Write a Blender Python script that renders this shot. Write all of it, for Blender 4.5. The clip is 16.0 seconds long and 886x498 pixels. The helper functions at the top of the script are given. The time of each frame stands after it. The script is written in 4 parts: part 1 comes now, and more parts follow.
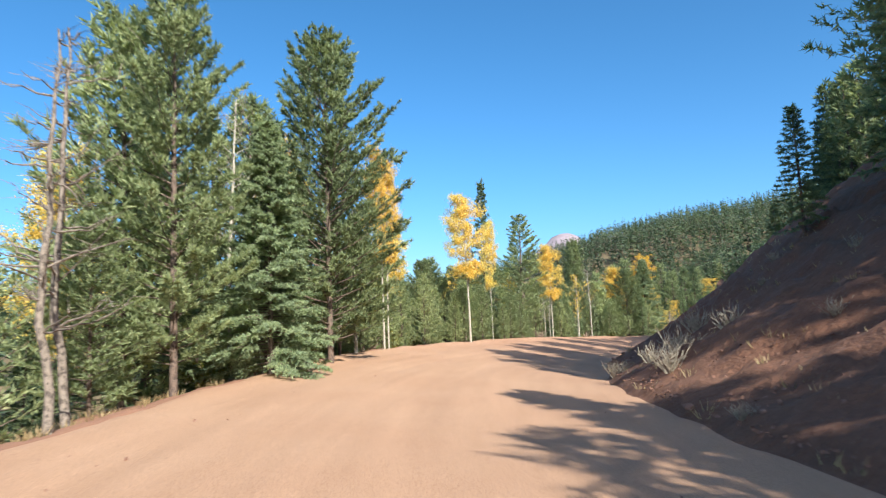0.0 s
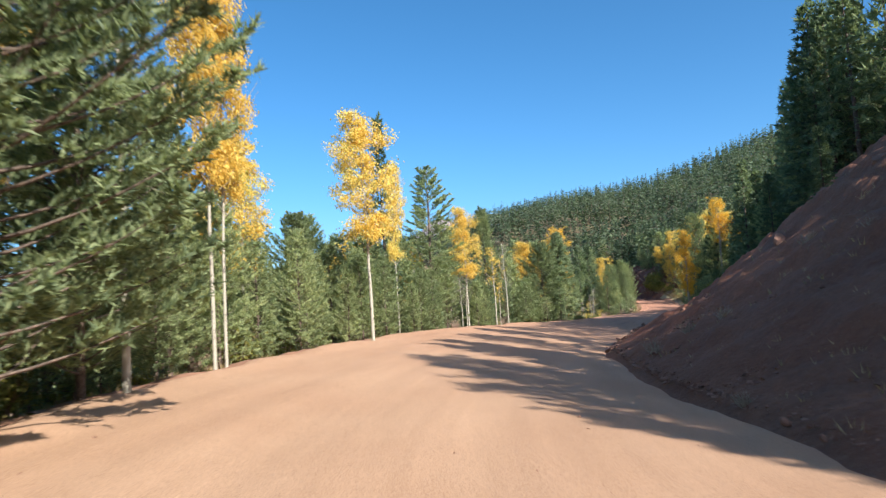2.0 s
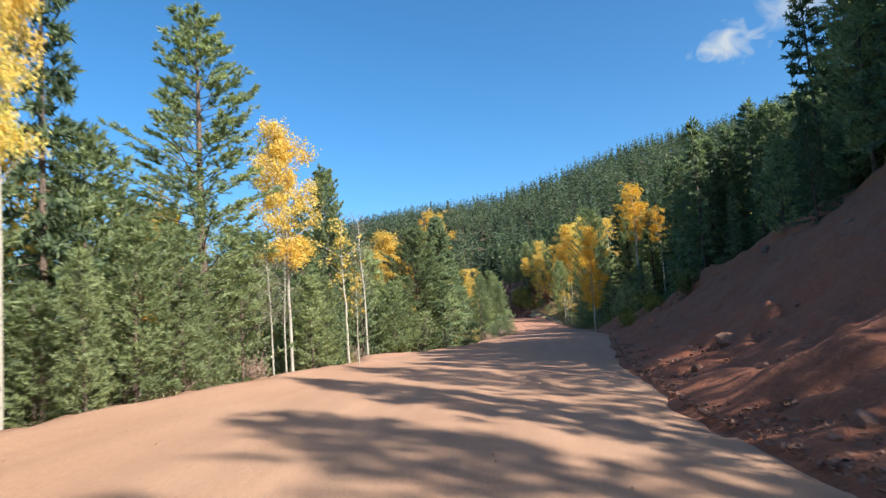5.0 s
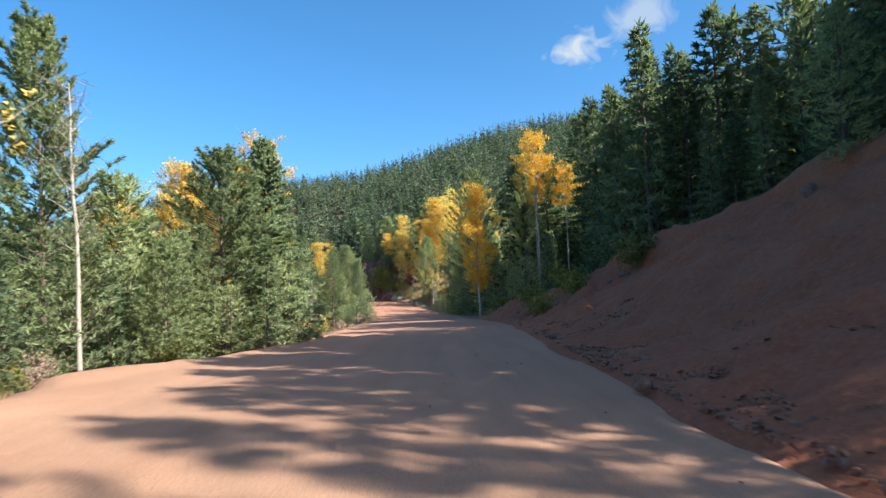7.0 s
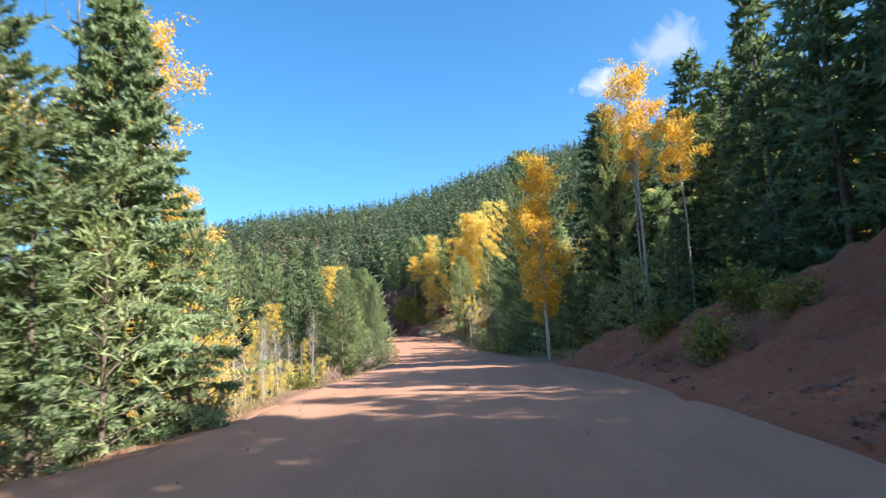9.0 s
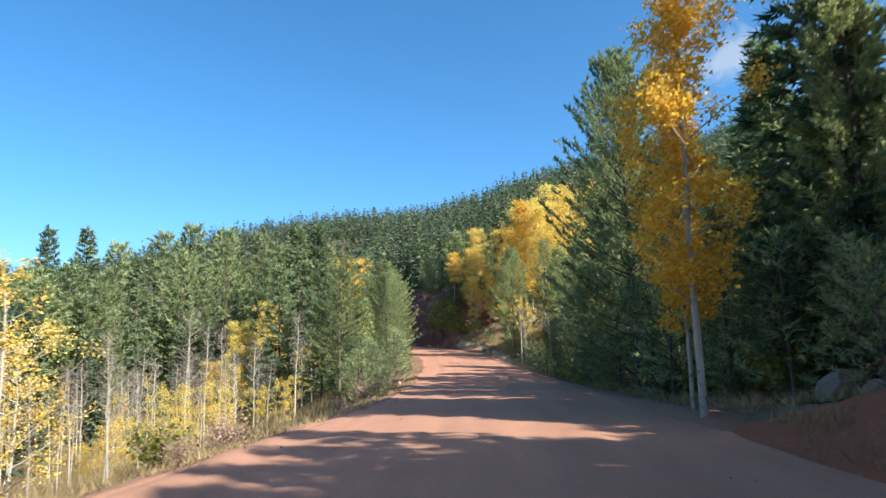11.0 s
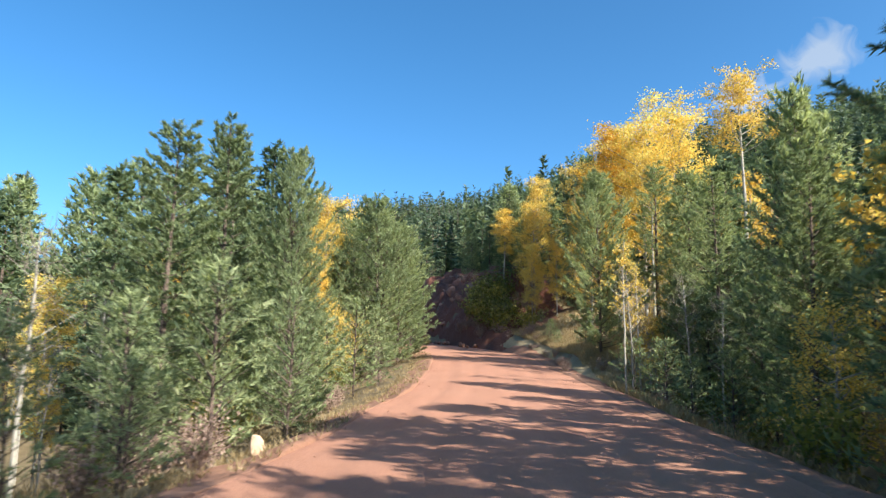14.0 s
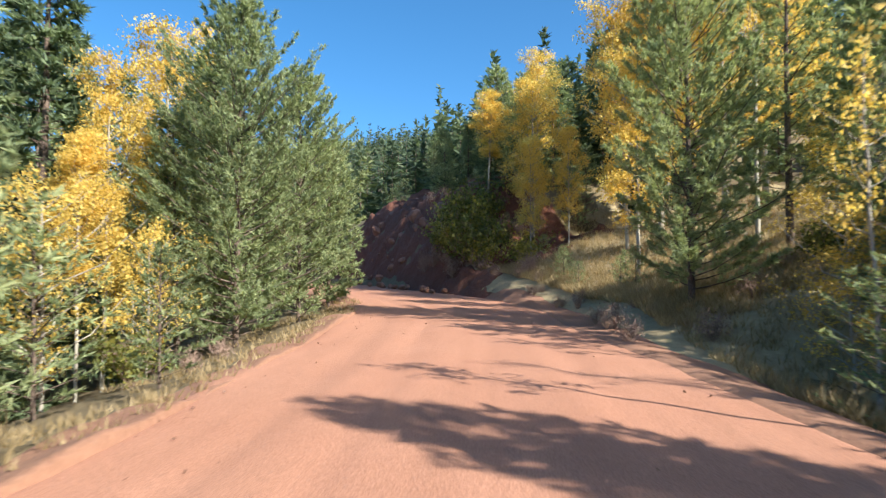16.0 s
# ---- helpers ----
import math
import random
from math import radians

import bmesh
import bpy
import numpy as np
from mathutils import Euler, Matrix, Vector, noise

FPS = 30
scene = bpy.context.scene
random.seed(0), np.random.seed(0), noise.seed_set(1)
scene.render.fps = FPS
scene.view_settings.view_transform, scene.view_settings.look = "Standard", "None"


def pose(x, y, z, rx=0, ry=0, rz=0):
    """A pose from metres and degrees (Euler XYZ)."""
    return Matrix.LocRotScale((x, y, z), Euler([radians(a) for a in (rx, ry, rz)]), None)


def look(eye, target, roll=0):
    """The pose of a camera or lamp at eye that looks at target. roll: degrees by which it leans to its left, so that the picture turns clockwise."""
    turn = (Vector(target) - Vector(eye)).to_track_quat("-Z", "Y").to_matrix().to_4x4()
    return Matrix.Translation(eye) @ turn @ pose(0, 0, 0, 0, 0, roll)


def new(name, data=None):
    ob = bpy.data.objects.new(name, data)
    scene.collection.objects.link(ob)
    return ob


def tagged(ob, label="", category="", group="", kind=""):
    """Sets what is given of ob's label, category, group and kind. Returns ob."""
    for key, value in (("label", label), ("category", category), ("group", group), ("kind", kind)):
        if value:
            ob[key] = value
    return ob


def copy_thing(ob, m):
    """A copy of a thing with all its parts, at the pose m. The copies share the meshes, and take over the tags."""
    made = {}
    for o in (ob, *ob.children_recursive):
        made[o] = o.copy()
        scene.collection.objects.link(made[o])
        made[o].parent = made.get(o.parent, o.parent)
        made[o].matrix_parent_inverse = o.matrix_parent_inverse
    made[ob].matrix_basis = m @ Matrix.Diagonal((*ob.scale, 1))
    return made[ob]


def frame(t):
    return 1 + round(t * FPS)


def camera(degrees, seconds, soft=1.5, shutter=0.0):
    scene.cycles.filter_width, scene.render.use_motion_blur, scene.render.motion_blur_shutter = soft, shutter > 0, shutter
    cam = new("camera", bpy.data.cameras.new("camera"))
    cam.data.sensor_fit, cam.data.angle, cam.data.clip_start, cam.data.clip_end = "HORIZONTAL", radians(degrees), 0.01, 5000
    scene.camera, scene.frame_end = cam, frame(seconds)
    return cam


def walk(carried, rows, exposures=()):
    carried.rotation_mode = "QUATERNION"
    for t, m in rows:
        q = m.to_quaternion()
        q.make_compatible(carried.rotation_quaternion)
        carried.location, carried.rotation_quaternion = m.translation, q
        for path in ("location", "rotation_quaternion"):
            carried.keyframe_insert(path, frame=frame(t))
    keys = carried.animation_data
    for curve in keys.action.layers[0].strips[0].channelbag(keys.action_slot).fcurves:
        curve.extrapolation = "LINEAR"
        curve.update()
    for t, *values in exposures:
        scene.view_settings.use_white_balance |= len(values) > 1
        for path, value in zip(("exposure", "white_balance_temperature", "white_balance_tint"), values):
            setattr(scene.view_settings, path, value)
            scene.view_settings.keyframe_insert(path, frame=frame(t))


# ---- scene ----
cam = camera(70.2, 16.0, 1.3, 0.25)
METRES, EYE, TILT, LEAN, TURN = 125.0, 1.5, 6.0, 2.3, 0.0
ROWS = [
    (0.0, 0.0, 0.0, 0.0, -0.0, 0.0, 0.0),
    (0.5, -0.0036, 0.0272, -0.0032, -2.9, -0.44, -0.0),
    (1.0, -0.005, 0.0534, -0.0064, -5.27, -0.42, 0.03),
    (1.5, -0.0051, 0.0817, -0.0097, -7.9, -0.88, 0.23),
    (2.0, -0.0034, 0.1103, -0.0127, -11.21, -1.21, 0.09),
    (2.5, 0.0004, 0.1388, -0.0159, -14.25, -0.35, -0.73),
    (3.0, 0.0057, 0.1674, -0.0192, -16.81, -0.16, -1.08),
    (5.5, 0.0564, 0.3085, -0.0365, -27.57, 0.86, 0.13),
    (6.0, 0.0707, 0.3344, -0.0397, -30.93, 0.46, 0.47),
    (6.5, 0.0865, 0.3603, -0.0428, -35.87, -0.69, -2.41),
    (7.0, 0.1031, 0.386, -0.0456, -38.08, -0.27, -2.78),
    (7.5, 0.1212, 0.4124, -0.0485, -38.0, 1.44, -1.54),
    (8.0, 0.1394, 0.438, -0.0514, -36.89, 2.23, -1.45),
    (8.5, 0.1585, 0.464, -0.0544, -35.99, 2.55, -1.77),
    (9.0, 0.178, 0.4901, -0.0572, -35.21, 2.72, -1.9),
    (9.5, 0.1976, 0.5162, -0.06, -34.28, 2.99, -2.63),
    (10.0, 0.2175, 0.5424, -0.0624, -32.82, 3.62, -3.0),
    (12.5, 0.3141, 0.6695, -0.0768, -28.16, 3.31, -4.35),
    (13.0, 0.3328, 0.6969, -0.0802, -26.96, 3.72, -4.82),
    (13.5, 0.3516, 0.7247, -0.0832, -25.6, 3.8, -4.83),
    (14.0, 0.3698, 0.753, -0.0864, -24.69, 3.35, -5.07),
    (14.5, 0.3871, 0.781, -0.0897, -25.15, 1.64, -5.63),
    (15.0, 0.4041, 0.8091, -0.093, -26.33, -0.42, -5.13),
    (15.5, 0.421, 0.8377, -0.096, -26.65, -1.27, -4.91),
    (16.0, 0.4377, 0.8663, -0.0989, -25.99, -1.22, -4.81),
]
EXPOSURES = [(0.0, 1.38), (3.0, 1.30), (6.0, 1.40), (7.5, 1.64), (8.5, 1.82), (9.3, 1.74), (10.0, 1.52), (12.5, 1.55), (14.5, 1.50), (16.0, 1.50)]
walk(cam, [(t, pose(0, 0, EYE, TILT, LEAN, TURN) @ pose(METRES * x, METRES * y, METRES * z, 90 + pitch, roll, yaw)) for t, x, y, z, yaw, pitch, roll in ROWS], EXPOSURES)

# ---- light ----
SUN_EL, SUN_AZ = radians(37), radians(26)  # the sun stands behind the start of the drive, to its right
sun_way = Vector((math.sin(SUN_AZ) * math.cos(SUN_EL), -math.cos(SUN_AZ) * math.cos(SUN_EL), math.sin(SUN_EL)))
world = bpy.data.worlds.new("sky")
scene.world = world
world.use_nodes = True
wn = world.node_tree
sky = wn.nodes.new("ShaderNodeTexSky")
sky.sky_type, sky.sun_disc, sky.sun_elevation, sky.sun_rotation = "NISHITA", False, SUN_EL, math.pi - SUN_AZ
sky.altitude, sky.air_density, sky.dust_density, sky.ozone_density = 1500, 0.9, 6.0, 6.0
back = wn.nodes["Background"]
back.inputs["Strength"].default_value = 0.096
deep = wn.nodes.new("ShaderNodeHueSaturation")  # the clear, deep blue of high mountain air
deep.inputs["Hue"].default_value = 0.490
deep.inputs["Saturation"].default_value = 1.17
wn.links.new(sky.outputs[0], deep.inputs["Color"])
toward = wn.nodes.new("ShaderNodeTexCoord").outputs["Generated"]
sky_col = deep.outputs[0]


def cloud(col, azimuth, height, size, thick):
    """A small torn fair-weather cloud at a bearing and height in degrees."""
    c = (math.sin(radians(azimuth)) * math.cos(radians(height)), math.cos(radians(azimuth)) * math.cos(radians(height)), math.sin(radians(height)))
    torn = wn.nodes.new("ShaderNodeTexNoise")
    torn.inputs["Scale"].default_value, torn.inputs["Detail"].default_value, torn.inputs["Distortion"].default_value = 30.0, 9.0, 0.9
    wn.links.new(toward, torn.inputs["Vector"])
    off = wn.nodes.new("ShaderNodeVectorMath")
    off.operation = "SUBTRACT"
    wn.links.new(toward, off.inputs[0])
    off.inputs[1].default_value = c
    squash = wn.nodes.new("ShaderNodeVectorMath")
    squash.operation = "MULTIPLY"
    wn.links.new(off.outputs[0], squash.inputs[0])
    squash.inputs[1].default_value = (1, 1, 1.7)
    dist = wn.nodes.new("ShaderNodeVectorMath")
    dist.operation = "LENGTH"
    wn.links.new(squash.outputs[0], dist.inputs[0])
    near = wn.nodes.new("ShaderNodeMapRange")
    for key, value in (("From Min", 0.0), ("From Max", size), ("To Min", 0.56), ("To Max", -0.42)):
        near.inputs[key].default_value = value
    wn.links.new(dist.outputs["Value"], near.inputs["Value"])
    total = wn.nodes.new("ShaderNodeMath")
    wn.links.new(near.outputs[0], total.inputs[0])
    wn.links.new(torn.outputs["Fac"], total.inputs[1])
    cover = wn.nodes.new("ShaderNodeMapRange")
    for key, value in (("From Min", 0.60), ("From Max", 0.98), ("To Max", thick)):
        cover.inputs[key].default_value = value
    wn.links.new(total.outputs[0], cover.inputs["Value"])
    m = wn.nodes.new("ShaderNodeMix")
    m.data_type = "RGBA"
    wn.links.new(cover.outputs[0], m.inputs[0])
    wn.links.new(col, m.inputs[6])
    m.inputs[7].default_value = (2.6, 2.9, 3.2, 1)
    return m.outputs[2]


sky_col = cloud(sky_col, 51.4, 19.6, 0.105, 0.95)
sky_col = cloud(sky_col, 56.6, 21.6, 0.125, 0.6)
wn.links.new(sky_col, back.inputs["Color"])
sun = new("sun", bpy.data.lights.new("sun", "SUN"))
sun.data.energy, sun.data.angle, sun.data.color = 3.85, radians(0.55), (1.0, 0.955, 0.87)
sun.matrix_world = look(sun_way * 100, (0, 0, 0))


# ---- materials ----
def nodes_of(name):
    m = bpy.data.materials.new(name)
    m.use_nodes = True
    t = m.node_tree
    return m, t, t.nodes["Principled BSDF"]


def add(t, kind, **values):
    n = t.nodes.new(kind)
    for key, value in values.items():
        n.inputs[key.replace("_", " ")].default_value = value
    return n


def ramp(t, source, stops):
    r = t.nodes.new("ShaderNodeValToRGB")
    el = r.color_ramp.elements
    while len(el) < len(stops):
        el.new(0.5)
    for e, (at, col) in zip(el, stops):
        e.position, e.color = at, (*col, 1)
    t.links.new(source, r.inputs[0])
    return r.outputs[0]


def mix(t, fac, a, b, blend="MIX"):
    n = t.nodes.new("ShaderNodeMix")
    n.data_type, n.blend_type = "RGBA", blend
    for sock, v in ((n.inputs[0], fac), (n.inputs[6], a), (n.inputs[7], b)):
        if isinstance(v, (int, float)):
            sock.default_value = v
        elif isinstance(v, tuple):
            sock.default_value = (*v, 1)
        else:
            t.links.new(v, sock)
    return n.outputs[2]


def place_of(t):
    return t.nodes.new("ShaderNodeNewGeometry").outputs["Position"]


def noise_of(t, vec, scale, detail=4.0, rough=0.55):
    n = add(t, "ShaderNodeTexNoise", Scale=scale, Detail=detail, Roughness=rough)
    t.links.new(vec, n.inputs["Vector"])
    return n.outputs["Fac"]


def bump(t, bsdf, height, strength, distance):
    b = add(t, "ShaderNodeBump", Strength=strength, Distance=distance)
    t.links.new(height, b.inputs["Height"])
    t.links.new(b.outputs[0], bsdf.inputs["Normal"])


def earth_material(name, dark, mid, light, stone, grain=14.0, rough=0.95, relief=0.03, clods=0.0):
    m, t, b = nodes_of(name)
    p = place_of(t)
    big, fine = noise_of(t, p, 0.35), noise_of(t, p, grain, 6.0, 0.65)
    col = ramp(t, big, [(0.32, mid), (0.68, light)])
    col = mix(t, 0.55, col, ramp(t, fine, [(0.3, dark), (0.55, mid), (0.75, light)]))
    pebble = add(t, "ShaderNodeTexVoronoi", Scale=9.0)
    t.links.new(p, pebble.inputs["Vector"])
    col = mix(t, ramp(t, pebble.outputs["Distance"], [(0.08, (0.6, 0.6, 0.6)), (0.2, (0, 0, 0))]), col, stone)
    t.links.new(col, b.inputs["Base Color"])
    b.inputs["Roughness"].default_value = rough
    height = fine
    if clods:
        lumps = noise_of(t, p, 2.2, 5.0, 0.6)
        total = t.nodes.new("ShaderNodeMath")
        total.operation = "MULTIPLY_ADD"
        t.links.new(lumps, total.inputs[0])
        total.inputs[1].default_value = clods
        t.links.new(fine, total.inputs[2])
        height = total.outputs[0]
    bump(t, b, height, 0.6, relief)
    return m


def leaf_material(name, stops, through_light=0.3, rough=0.6, tint=0.5, patch=0.55, uneven=0.7):
    m, t, b = nodes_of(name)
    g = t.nodes.new("ShaderNodeNewGeometry")
    info = t.nodes.new("ShaderNodeObjectInfo")
    n = noise_of(t, g.outputs["Position"], patch, 3.0)
    val = t.nodes.new("ShaderNodeMath")
    val.operation = "MULTIPLY_ADD"
    t.links.new(g.outputs["Random Per Island"], val.inputs[0])
    val.inputs[1].default_value = tint
    off = t.nodes.new("ShaderNodeMath")
    off.operation = "MULTIPLY_ADD"
    t.links.new(n, off.inputs[0])
    off.inputs[1].default_value = uneven
    off.inputs[2].default_value = 0.25 - 0.5 * uneven - 0.25 * tint
    rnd = t.nodes.new("ShaderNodeMath")
    rnd.operation = "MULTIPLY_ADD"
    t.links.new(info.outputs["Random"], rnd.inputs[0])
    rnd.inputs[1].default_value = 0.3
    t.links.new(off.outputs[0], rnd.inputs[2])
    t.links.new(rnd.outputs[0], val.inputs[2])
    col = ramp(t, val.outputs[0], stops)
    t.links.new(col, b.inputs["Base Color"])
    b.inputs["Roughness"].default_value = rough
    b.inputs["Specular IOR Level"].default_value = 0.3
    tr = t.nodes.new("ShaderNodeBsdfTranslucent")
    t.links.new(mix(t, 1.0, col, (1.5, 1.5, 1.1), "MULTIPLY"), tr.inputs["Color"])
    mx = t.nodes.new("ShaderNodeMixShader")
    mx.inputs[0].default_value = through_light
    t.links.new(b.outputs[0], mx.inputs[1])
    t.links.new(tr.outputs[0], mx.inputs[2])
    t.links.new(mx.outputs[0], t.nodes["Material Output"].inputs["Surface"])
    return m


def bark_material(name, base, dark, scale, amount):
    m, t, b = nodes_of(name)
    co = t.nodes.new("ShaderNodeTexCoord").outputs["Object"]
    mp = add(t, "ShaderNodeMapping", Scale=(scale, scale, scale * 0.8))
    t.links.new(co, mp.inputs["Vector"])
    n = noise_of(t, mp.outputs[0], 3.0, 6.0, 0.7)
    t.links.new(ramp(t, n, [(amount - 0.08, dark), (amount + 0.06, base)]), b.inputs["Base Color"])
    b.inputs["Roughness"].default_value = 0.9
    bump(t, b, n, 0.6, 0.03)
    return m


M_ROAD = earth_material("packed_dirt", (0.275, 0.138, 0.082), (0.392, 0.215, 0.134), (0.470, 0.282, 0.185), (0.330, 0.205, 0.146), 42.0, 0.95, 0.022, 1.0)
M_ROAD_NODES = M_ROAD.node_tree
p_road = M_ROAD_NODES.nodes["Principled BSDF"]
split = M_ROAD_NODES.nodes.new("ShaderNodeSeparateXYZ")
M_ROAD_NODES.links.new(place_of(M_ROAD_NODES), split.inputs[0])
red_part = add(M_ROAD_NODES, "ShaderNodeMapRange")
for key, value in (("From Min", 25.0), ("From Max", 105.0)):
    red_part.inputs[key].default_value = value
M_ROAD_NODES.links.new(split.outputs["Y"], red_part.inputs["Value"])
tan_red = mix(M_ROAD_NODES, red_part.outputs[0], (1.0, 1.08, 1.05), (1.0, 0.86, 0.84))  # the dirt grows redder along the road
road_col = p_road.inputs["Base Color"].links[0].from_socket
road_col = mix(M_ROAD_NODES, 1.0, road_col, tan_red, "MULTIPLY")
lengthwise = add(M_ROAD_NODES, "ShaderNodeMapping", Scale=(0.10, 1.5, 1.0))  # streaks left by wheels and grading
M_ROAD_NODES.links.new(M_ROAD_NODES.nodes.new("ShaderNodeUVMap").outputs[0], lengthwise.inputs["Vector"])
streak = ramp(M_ROAD_NODES, noise_of(M_ROAD_NODES, lengthwise.outputs[0], 1.0, 5.0, 0.6), [(0.3, (0.88, 0.87, 0.86)), (0.5, (0.98, 0.98, 0.98)), (0.7, (1.07, 1.075, 1.08))])
chips = ramp(M_ROAD_NODES, noise_of(M_ROAD_NODES, place_of(M_ROAD_NODES), 70.0, 3.0, 0.6), [(0.34, (0.64, 0.61, 0.59)), (0.5, (1.0, 1.0, 1.0)), (0.68, (1.2, 1.2, 1.2))])
road_col = mix(M_ROAD_NODES, 1.0, mix(M_ROAD_NODES, 1.0, road_col, streak, "MULTIPLY"), chips, "MULTIPLY")
M_ROAD_NODES.links.new(road_col, p_road.inputs["Base Color"])
M_BANK = earth_material("red_earth", (0.090, 0.029, 0.015), (0.185, 0.060, 0.030), (0.270, 0.102, 0.053), (0.275, 0.140, 0.085), 7.0, 0.95, 0.09, 2.2)
M_BANK_NODES = M_BANK.node_tree
p_bank = M_BANK_NODES.nodes["Principled BSDF"]
up_road = M_BANK_NODES.nodes.new("ShaderNodeSeparateXYZ")
M_BANK_NODES.links.new(place_of(M_BANK_NODES), up_road.inputs[0])
brown_part = add(M_BANK_NODES, "ShaderNodeMapRange")
for key, value in (("From Min", 22.0), ("From Max", 52.0)):
    brown_part.inputs[key].default_value = value
M_BANK_NODES.links.new(up_road.outputs["Y"], brown_part.inputs["Value"])
brown_red_lift = mix(M_BANK_NODES, brown_part.outputs[0], (0.80, 1.05, 1.15), (1.55, 1.42, 1.28))  # brown earth at first; red further on, lightened to offset its deep shade
M_BANK_NODES.links.new(mix(M_BANK_NODES, 1.0, p_bank.inputs["Base Color"].links[0].from_socket, brown_red_lift, "MULTIPLY"), p_bank.inputs["Base Color"])
# red rock of the bend's bank, its shade put into a darker colour
M_CUT_SHADED = earth_material("shaded_red_rock", (0.060, 0.022, 0.014), (0.128, 0.046, 0.027), (0.190, 0.076, 0.046), (0.20, 0.10, 0.065), 7.0, 0.95, 0.09, 2.2)
M_SHOULDER = earth_material("sandy_shoulder", (0.165, 0.075, 0.044), (0.262, 0.130, 0.078), (0.335, 0.180, 0.112), (0.240, 0.145, 0.098), 12.0, 0.95, 0.03, 1.5)
M_MEADOW = earth_material("dry_meadow", (0.17, 0.128, 0.068), (0.31, 0.245, 0.135), (0.42, 0.345, 0.20), (0.36, 0.28, 0.17), 6.0, 0.95, 0.06, 2.0)
M_FLOOR = earth_material("forest_floor", (0.053, 0.037, 0.019), (0.132, 0.097, 0.049), (0.238, 0.185, 0.097), (0.141, 0.106, 0.062), 5.0)
M_SPRUCE = leaf_material("spruce_needles", [(0.1, (0.042, 0.067, 0.040)), (0.5, (0.131, 0.181, 0.097)), (0.95, (0.275, 0.330, 0.167))], 0.38)
M_HILL = leaf_material("hillside_needles", [(0.05, (0.032, 0.054, 0.036)), (0.45, (0.084, 0.122, 0.072)), (0.75, (0.150, 0.194, 0.098)), (1.0, (0.27, 0.285, 0.125))], 0.36, tint=0.35, patch=0.13, uneven=1.6)
M_PINE = leaf_material("pine_needles", [(0.1, (0.076, 0.107, 0.059)), (0.5, (0.236, 0.288, 0.143)), (0.95, (0.43, 0.47, 0.24))], 0.42)
# lighter version of the spruce needles, with sunlight put into the colour
M_SPRUCE_SUN = leaf_material("sunlit_spruce_needles", [(0.1, (0.062, 0.096, 0.062)), (0.5, (0.200, 0.262, 0.150)), (0.95, (0.40, 0.47, 0.265))], 0.40)
M_ASPEN = leaf_material("aspen_leaves", [(0.05, (0.44, 0.30, 0.060)), (0.4, (0.64, 0.455, 0.110)), (0.75, (0.72, 0.55, 0.16)), (1.0, (0.50, 0.54, 0.17))], 0.42, patch=0.3, uneven=1.0)
M_ORANGE = leaf_material("orange_aspen_leaves", [(0.05, (0.44, 0.25, 0.035)), (0.5, (0.67, 0.425, 0.065)), (1.0, (0.74, 0.53, 0.11))], 0.45)
M_STRAW = leaf_material("dry_grass", [(0.1, (0.150, 0.106, 0.053)), (0.5, (0.317, 0.238, 0.123)), (0.95, (0.484, 0.387, 0.229))], 0.3)
M_BARK = bark_material("conifer_bark", (0.165, 0.118, 0.090), (0.055, 0.040, 0.032), 5.0, 0.48)
M_WHITE = bark_material("aspen_bark", (0.38, 0.35, 0.285), (0.075, 0.064, 0.054), 2.2, 0.40)
M_DEAD = bark_material("dead_wood", (0.235, 0.195, 0.155), (0.075, 0.060, 0.050), 4.0, 0.48)
M_ROCK = earth_material("red_rock", (0.112, 0.056, 0.040), (0.216, 0.112, 0.076), (0.304, 0.176, 0.128), (0.240, 0.144, 0.104), 6.0)


# ---- plan of the road ----
def centreline():
    base = pose(0, 0, EYE, TILT, LEAN, TURN)
    pts = [base @ Vector((METRES * x, METRES * y, METRES * z)) for _, x, y, z, *_ in ROWS]
    ts = np.array([r[0] for r in ROWS])
    fine = np.arange(0, 16.01, 0.1)
    p = np.stack([np.interp(fine, ts, [q[i] for q in pts]) for i in range(3)], 1)
    for _ in range(12):  # rounds the corners between the rows
        p[1:-1] = (p[:-2] + 2 * p[1:-1] + p[2:]) / 4
    way = np.gradient(p, axis=0)
    right = np.stack([way[:, 1], -way[:, 0]], 1)
    right /= np.linalg.norm(right, axis=1)[:, None]
    p[:, :2] -= 0.7 * right
    p[:, 2] -= EYE
    out = []
    d0 = way[0] / np.linalg.norm(way[0][:2])
    for k in range(75, 0, -1):  # behind the start
        a = 0.004 * k
        out.append((p[0][0] - d0[0] * k - 0.5 * a * k * d0[1] * 0.2, p[0][1] - d0[1] * k, p[0][2] + 0.01 * k))
    out += [tuple(q) for q in p]
    x, y, z = p[-1]
    head = math.atan2(way[-1][0], way[-1][1])
    for k in range(120):  # on to the bend, which turns left
        if k > 17:
            head -= radians(2.6) if k < 29 else radians(0.15)
        x, y, z = x + math.sin(head), y + math.cos(head), z + (0.032 if k < 45 else -0.005)
        out.append((x, y, z))
    c = np.array(out)
    for _ in range(6):
        c[1:-1] = (c[:-2] + 2 * c[1:-1] + c[2:]) / 4
    s = np.r_[0, np.cumsum(np.linalg.norm(np.diff(c[:, :2], axis=0), axis=1))]
    s -= s[75]
    grid = np.arange(-70, s[-1], 0.5)
    return grid, np.stack([np.interp(grid, s, c[:, i]) for i in range(3)], 1)


ROAD_S, ROAD_C = centreline()
WAY = np.gradient(ROAD_C, axis=0)
HEAD = np.arctan2(WAY[:, 0], WAY[:, 1])
S_END = ROAD_S[-1]


